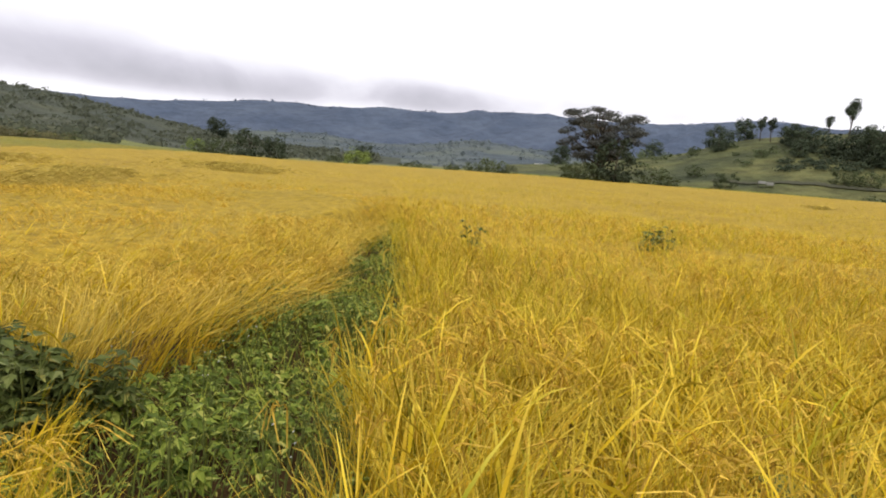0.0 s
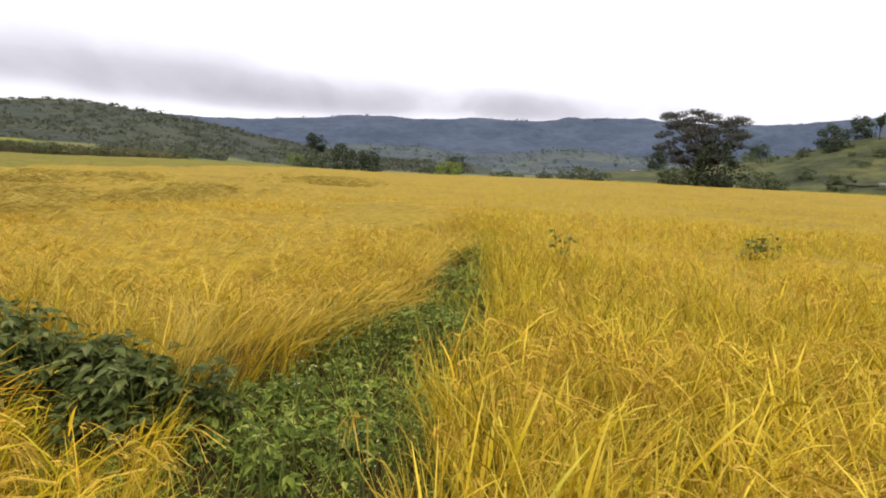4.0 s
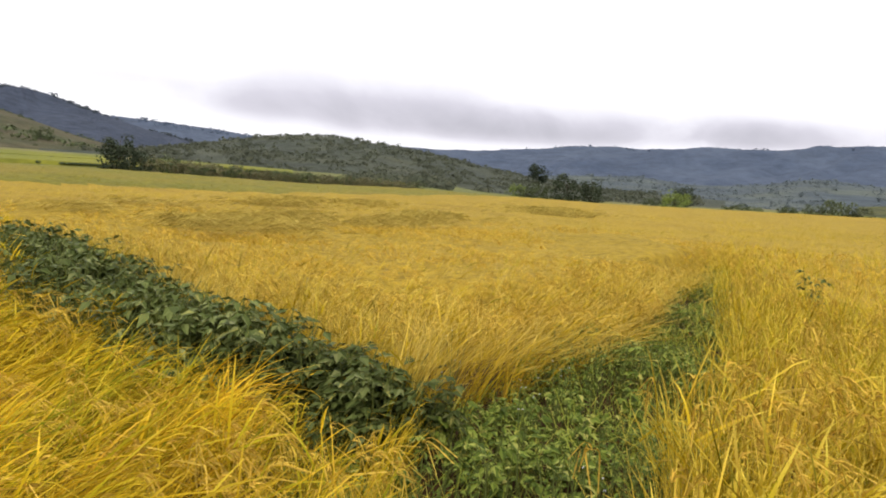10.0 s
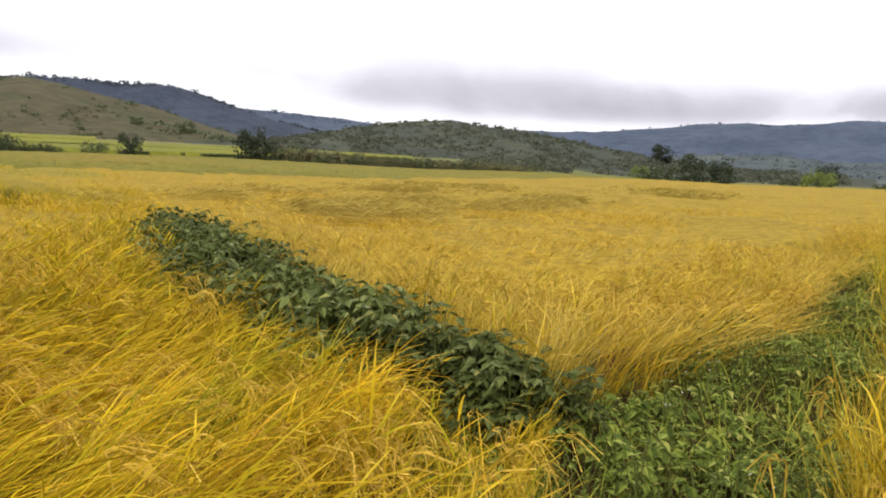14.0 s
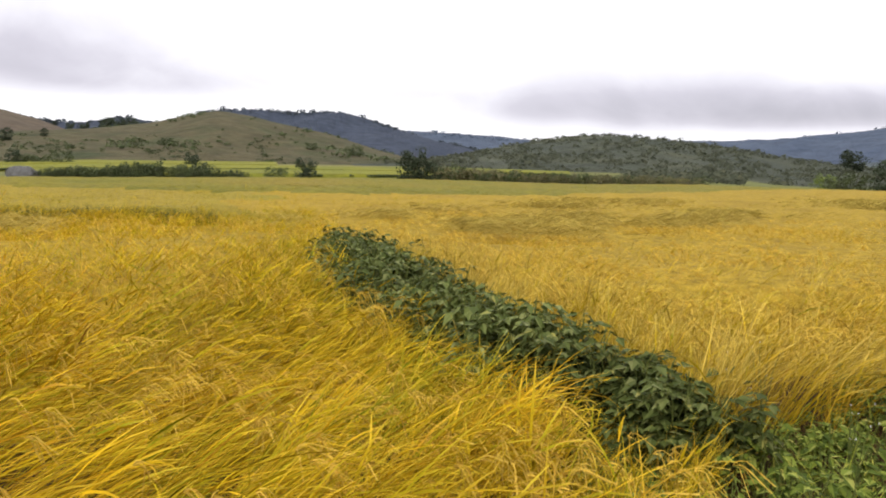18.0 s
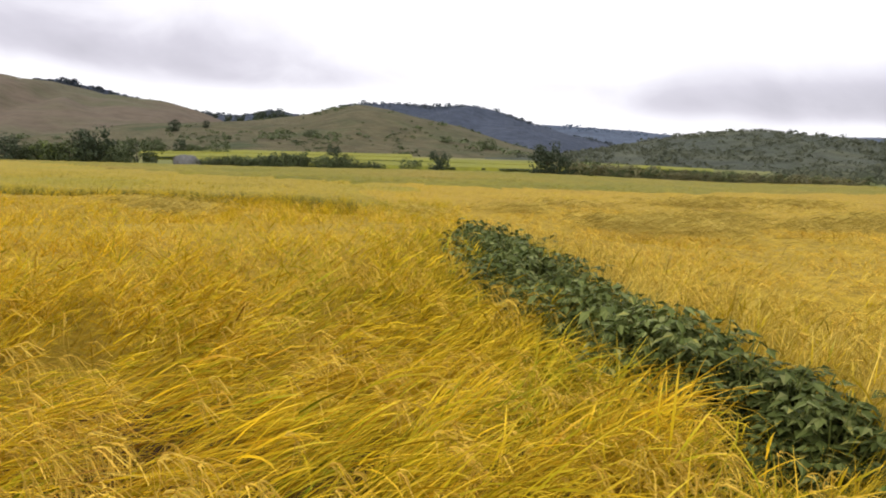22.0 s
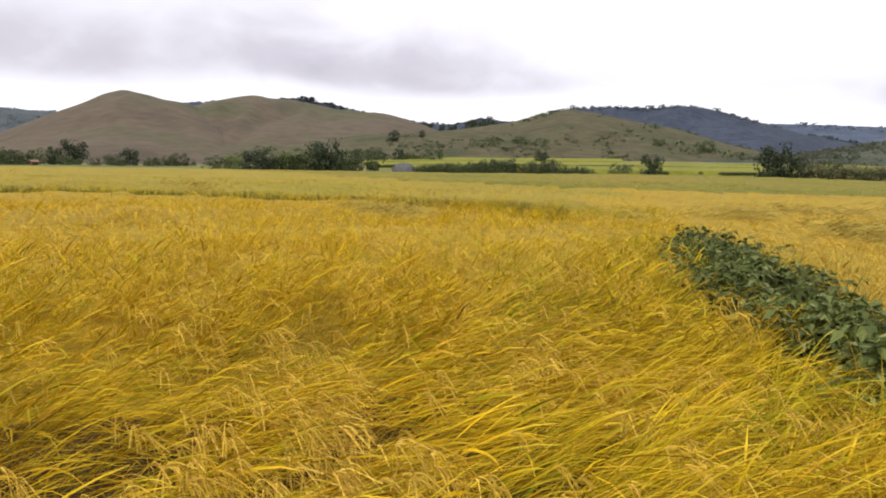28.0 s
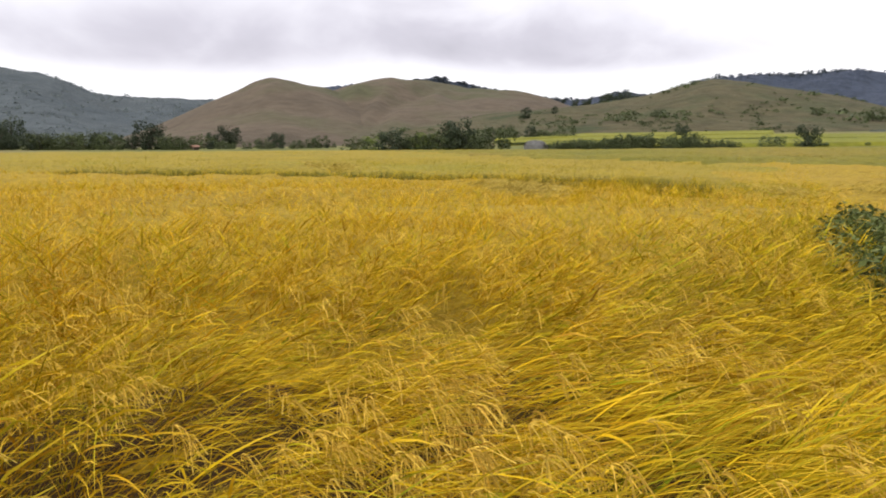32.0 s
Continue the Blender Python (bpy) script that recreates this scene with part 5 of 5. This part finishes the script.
def build_weeds():
    rng = np.random.default_rng(81)
    n = 25000
    x, y = rng.uniform(-1.2, 10.5, n), rng.uniform(0.8, 15.5, n)
    g = np.minimum(line_gap(x, y, PATH_LINE)[0], corner_gap(x, y) * 0.7)
    r = np.hypot(x, y)
    keep = (g < np.interp(r, [3.5, 4.6, 7], [0.55, 0.40, 0.14])) & (r > 0.9) & (rng.random(n) < np.clip(7 / r, 0.3, 1.0)) & (line_gap(x, y, HEDGE_LINE)[0] > -0.15)
    bx, by = rng.uniform(-4.2, 0.8, 5200), rng.uniform(-16, 0.9, 5200)
    back = (line_gap(bx, by, PATH_LINE)[0] < 0.08) & ((by < 0.3) | (np.hypot(bx, by) <= 0.9))
    x, y = np.concatenate([x[keep], bx[back]]), np.concatenate([y[keep], by[back]])
    bed, stems = [], []
    for a, b in zip(x, y):
        tall = 0.29 + 0.16 * float(wave_noise(np.array(a * 2.2), np.array(b * 2.2), 83, 2))
        s, q = broad_leaves(rng, np.array([a, b, 0.0]), 1, max(0.14, tall), leaf_size(rng), 0.16)
        bed.append(q)
        stems += s
    q = np.concatenate(bed)
    ob = tagged(new("weeds", quads_mesh("weeds", q, np.arange(len(q)).reshape(-1, 4), M_weed)), "low green weeds overgrowing the path between the rice", "weeds", kind="stuff")
    v, f, _ = joined(stems)
    tagged(part("stalks", quads_mesh("stalks", v, f, M_stalk), ob), kind="stuff")
    # grass among the weeds and along the bund
    def grass_at(x, y, lo, hi, wide, per, bend=(20, 90)):
        m = len(x)
        X, Y = np.repeat(x, per) + rng.normal(0, 0.05, m * per), np.repeat(y, per) + rng.normal(0, 0.05, m * per)
        k, c = 4, m * per
        s = np.linspace(0, 1, k)
        psi, L = rng.uniform(0, 6.28, c), rng.uniform(lo, hi, c)
        th = np.radians(rng.uniform(5, 25, c))[:, None] + np.radians(rng.uniform(*bend, c))[:, None] * s[None]
        out, up = np.cumsum(np.sin(th), 1) * (L / k)[:, None], np.cumsum(np.cos(th), 1) * (L / k)[:, None]
        sp = np.stack([X[:, None] + out * np.cos(psi)[:, None], Y[:, None] + out * np.sin(psi)[:, None], base_z(X, Y)[:, None] + up - 0.03], -1)
        side = np.stack([-np.sin(psi), np.cos(psi), 0 * psi], -1)[:, None] * np.ones((1, k, 1))
        return ribbons(sp, side, wide * np.ones((c, 1)) * np.array([0.7, 1.0, 0.8, 0.05])[None], rng.random(c))

    sel = rng.random(len(x)) < 0.18
    v, f, uv = grass_at(x[sel], y[sel], 0.2, 0.55, 0.006, 5)
    tagged(new("grass", quads_mesh("grass", v, f, M_grass, uv)), "thin green grass among the weeds on the path", "grass", kind="stuff")
    bx, by = rng.uniform(-28, -6.0, 34000), rng.uniform(3.5, 15.4, 34000)
    kp = line_gap(bx, by, BUND_LINE)[0] < 0.1
    v, f, uv = joined([grass_at(bx[kp & (bx > -12.5)], by[kp & (bx > -12.5)], 0.46, 0.74, 0.014, 6, (10, 60)), grass_at(bx[kp & (bx <= -12.5)], by[kp & (bx <= -12.5)], 0.44, 0.70, 0.016, 4, (10, 65))])
    tagged(new("grass", quads_mesh("grass", v, f, M_bund_grass, uv)), "green grass on the low bund across the rice", "grass", kind="stuff")
    da = rng.uniform(6, 50, 5200)
    dr = np.interp(da, GREEN_AZ, GREEN_R) * np.where(rng.random(5200) < 0.55, 1.0, 1.45) + rng.normal(0, 0.35, 5200)
    thin = wave_noise(da * 0.5, dr * 0.08, 87, 2) > -0.4
    dx, dy = polar(da[thin], dr[thin])
    v, f, uv = grass_at(dx, dy, 0.6, 0.9, 0.035, 3, (10, 50))
    tagged(new("grass", quads_mesh("grass", v, f, M_bund_grass, uv)), "dark green grass on the dykes between paddies", "grass", kind="stuff")


build_weeds()


def field_weed(az, r, h, name, label, seed, leaf=0.09):
    rng = np.random.default_rng(seed)
    x, y = (float(v) for v in polar(az, r))
    root = tagged(new(name), label, "weed", "weeds standing in the rice")
    root.location = (x, y, 0)
    stems, lv = [], []
    for i in range(5):
        s, q = broad_leaves(rng, np.array([rng.normal(0, 0.07), rng.normal(0, 0.07), 0.0]), 3, h, leaf, 0.13)
        stems += s
        lv.append(q)
    v, f, _ = joined(stems)
    tagged(part("stalks", quads_mesh("stalks", v, f, M_stalk), root), kind="stuff")
    q = np.concatenate(lv)
    tagged(part("foliage", quads_mesh("foliage", q, np.arange(len(q)).reshape(-1, 4), M_bean), root), kind="stuff")


field_weed(-56.2, 10.9, 0.98, "tall_weed", "dark green broad-leaved weed above the rice", 91, 0.075)
field_weed(-55.3, 10.8, 0.95, "tall_weed", "dark green broad-leaved weed above the rice", 92, 0.075)
field_weed(-41.0, 8.2, 1.0, "tall_weed", "sparse green weed among ripe rice", 93, 0.07)


# ---- small things ----
def box_mesh(name, size, mat, at=(0, 0, 0), bevel=0.02):
    bm = bmesh.new()
    bmesh.ops.create_cube(bm, size=1)
    bmesh.ops.scale(bm, vec=size, verts=bm.verts)
    bmesh.ops.bevel(bm, geom=list(bm.edges), offset=bevel, segments=1, affect="EDGES")
    bmesh.ops.translate(bm, vec=at, verts=bm.verts)
    me = bpy.data.meshes.new(name)
    bm.to_mesh(me)
    bm.free()
    me.materials.append(mat)
    return me


def gable_mesh(name, w, d, h, over, mat, z):
    """A pitched roof with thickness and eaves."""
    a, b, t = w / 2 + over, d / 2 + over, 0.12
    v = [(-a, -b, z), (a, -b, z), (a, 0, z + h), (-a, 0, z + h), (a, b, z), (-a, b, z)]
    v += [(x, y, q + t) for x, y, q in v]
    f = [(0, 1, 2, 3), (3, 2, 4, 5), (9, 8, 7, 6), (11, 10, 8, 9), (0, 6, 7, 1), (4, 10, 11, 5), (1, 7, 8, 2), (2, 8, 10, 4), (0, 3, 9, 6), (3, 5, 11, 9)]
    me = bpy.data.meshes.new(name)
    me.from_pydata(v, [], f)
    me.materials.append(mat)
    return me


def hut(az, r, w, d, h, wall, roof, label, turn=0.0):
    """A small farm building with walls, door, windows and a pitched roof."""
    x, y = (float(v) for v in polar(az, r))
    root = tagged(new("farm_hut"), label, "hut", "huts in the valley")
    root.matrix_basis = pose(x, y, land_z(x, y) - 0.1, 0, 0, az + turn)
    body = part("wall", box_mesh("wall", (w, d, h), wall, (0, 0, h / 2), 0.03), root)
    part("roof", gable_mesh("roof", w, d, h * 0.55, 0.35, roof, h), root, "weathered pitched roof")
    part("door", box_mesh("door", (0.8, 0.06, h * 0.75), M_bark, (0, -d / 2 - 0.03, h * 0.375), 0.01), body)
    for sx in (-1, 1):
        part("window", box_mesh("window", (0.6, 0.06, 0.6), M_bark, (sx * w * 0.3, -d / 2 - 0.03, h * 0.6), 0.01), body)


hut(72.4, 226, 1.6, 1.8, 1.0, M_wall, M_clay, "small earth-walled hut with a reddish roof", 20)
hut(-45.7, 340, 4.4, 3.5, 2.0, M_white, M_white, "white house far down the valley", 30)


def field_shelter(az, r, w, label):
    """A low open shelter: pale sheets over short posts."""
    x, y = (float(v) for v in polar(az, r))
    root = tagged(new("field_shelter"), label, "shelter")
    root.matrix_basis = pose(x, y, land_z(x, y), 0, 0, az)
    for k, (cx, ww, hh) in enumerate(((-w * 0.24, w * 0.5, 1.25), (w * 0.27, w * 0.46, 1.05))):
        part("sheet", box_mesh("sheet", (ww, 1.8, 0.6), M_sheet, (cx, 0, hh - 0.2), 0.05), root, "pale weathered cover")
    for px in (-w / 2 + 0.1, 0, w / 2 - 0.1):
        for py in (-0.7, 0.7):
            part("post", box_mesh("post", (0.1, 0.1, 0.8), M_bark, (px, py, 0.3), 0.01), root)


field_shelter(-63.4, 172, 3.3, "low field shelter under pale weathered sheets")


def haystack(az, r, w, h, label):
    """A rounded heap of grey straw, with loose stalks lying on it."""
    rng = np.random.default_rng(17)
    x, y = (float(v) for v in polar(az, r))
    root = tagged(new("straw_stack"), label, "straw stack")
    root.matrix_basis = pose(x, y, land_z(x, y) - 0.05, 0, 0, az)
    n, k = 36, 12
    a, q = np.meshgrid(np.linspace(0, 2 * np.pi, n, endpoint=False), np.linspace(0, 1, k), indexing="ij")
    rr = np.cos(q * np.pi / 2) ** 0.55 * (1 + 0.07 * wave_noise(np.cos(a) * 3, np.sin(a) * 3 + q * 3, 19, 3))
    v = np.stack([np.cos(a) * rr * w / 2, np.sin(a) * rr * w / 2, np.sin(q * np.pi / 2) * h], -1).reshape(-1, 3)
    i, j = np.meshgrid(np.arange(n), np.arange(k - 1), indexing="ij")
    f = np.stack([i * k + j, (i + 1) % n * k + j, (i + 1) % n * k + j + 1, i * k + j + 1], -1).reshape(-1, 4)
    part("heap", quads_mesh("heap", v, f, M_straw, smooth=True), root)
    m = 2200
    pick = rng.integers(0, len(v), m)
    c = v[pick] * 1.01
    d = unit(rng.normal(0, 1, (m, 3)) + np.array([0, 0, -0.8]))
    sp = np.stack([c - d * 0.4, c + c / np.maximum(np.linalg.norm(c, axis=1, keepdims=True), 0.1) * 0.15, c + d * 0.4], 1)
    sd = unit(np.cross(d, c + 1e-3))[:, None] * np.ones((1, 3, 1))
    vv, ff, uv = ribbons(sp, sd, np.full((m, 3), 0.07), rng.random(m))
    tagged(part("stalks", quads_mesh("stalks", vv, ff, M_straw, uv), root, "loose grey straw"), kind="stuff")


haystack(44.45, 166, 5.6, 2.2, "rounded grey straw stack behind the green paddy")


def ploughed_field(a0, a1, q0, q1, label):
    z_at = HILLS["hill_right"][0]
    A, Q = np.meshgrid(np.linspace(a0, a1, 60), np.linspace(q0, q1, 14), indexing="ij")
    X, Y, Z = z_at(A, Q)
    n, k = A.shape
    i = (np.arange(n - 1)[:, None] * k + np.arange(k - 1)[None]).ravel()
    v = np.stack([X, Y, Z + 0.3 + 0.08 * np.sin(A * 40)], -1).reshape(-1, 3)
    tagged(new("ploughed_field", quads_mesh("ploughed_field", v, np.stack([i, i + k, i + k + 1, i + 1], -1), M_plough)), label, "field", kind="structure")


ploughed_field(-72, -59.5, 0.18, 0.21, "dark brown ploughed strip at the foot of the hillside")


def flower_stem(x, y, h, seed):
    rng = np.random.default_rng(seed)
    root = tagged(new("wild_flower"), "thin weed with small white flower heads on the path", "flower", "white flowers on the path")
    root.location = (x, y, 0)
    tops = []
    stems = []
    for k in range(4):
        t = np.array([rng.normal(0, 0.05), rng.normal(0, 0.05), h * rng.uniform(0.85, 1.1)])
        stems.append(tube([(0, 0, 0), t * np.array([0.4, 0.4, 0.6]), t], [0.003, 0.0025, 0.0015], 4))
        tops.append(t)
    v, f, _ = joined(stems)
    part("stem", quads_mesh("stem", v, f, M_stalk), root)
    for t in tops:
        c, q = leaf_cloud(rng, t[None], np.array([0.006]), 8, 0.005, 0.8)
        part("flower_head", quads_mesh("flower_head", c, q, M_petal), root, "small white flower head")


for n, (fx, fy, fh) in enumerate(((0.86, 4.3, 0.62), (1.12, 4.55, 0.6), (1.37, 3.75, 0.52), (1.30, 3.5, 0.5), (1.26, 2.44, 0.5), (1.75, 4.1, 0.5), (0.95, 3.9, 0.55))):
    flower_stem(fx, fy, fh, 200 + n)


def broad_weed(x, y, h, seed):
    """A weed with a few large folded leaves, grey-green on top."""
    rng = np.random.default_rng(seed)
    root = tagged(new("broad_leaf_weed"), "low weed with large folded dark green leaves", "weed")
    root.location = (x, y, 0)
    for k in range(6):
        a = k * 1.05 + rng.uniform(-0.3, 0.3)
        o = np.array([math.cos(a), math.sin(a), 0.0])
        sd = np.array([-math.sin(a), math.cos(a), 0.0])
        ln, wd = rng.uniform(0.2, 0.3), rng.uniform(0.07, 0.10)
        v, us = [], np.linspace(0, 1, 7)
        for u in us:
            c = o * (0.05 + ln * u) + np.array([0, 0, h + 0.10 * math.sin(u * 2.4) - 0.06 * u])
            w = wd * math.sin(min(1, u * 1.1 + 0.08) * math.pi) ** 0.7
            v += [c - sd * w + np.array([0, 0, 0.03]), c, c + sd * w + np.array([0, 0, 0.03])]
        f = [(3 * i + j, 3 * i + j + 1, 3 * i + j + 4, 3 * i + j + 3) for i in range(6) for j in range(2)]
        part("leaf", quads_mesh("leaf", np.array(v), np.array(f), M_bean, smooth=True), root)
        part("leaf_stalk", quads_mesh("leaf_stalk", *tube([(0, 0, 0), (0, 0, h * 0.6), tuple(o * 0.06 + np.array([0, 0, h]))], [0.006, 0.005, 0.004], 5), M_stalk), root)


broad_weed(2.52, 0.86, 0.50, 301)
broad_weed(2.30, 0.82, 0.46, 302)
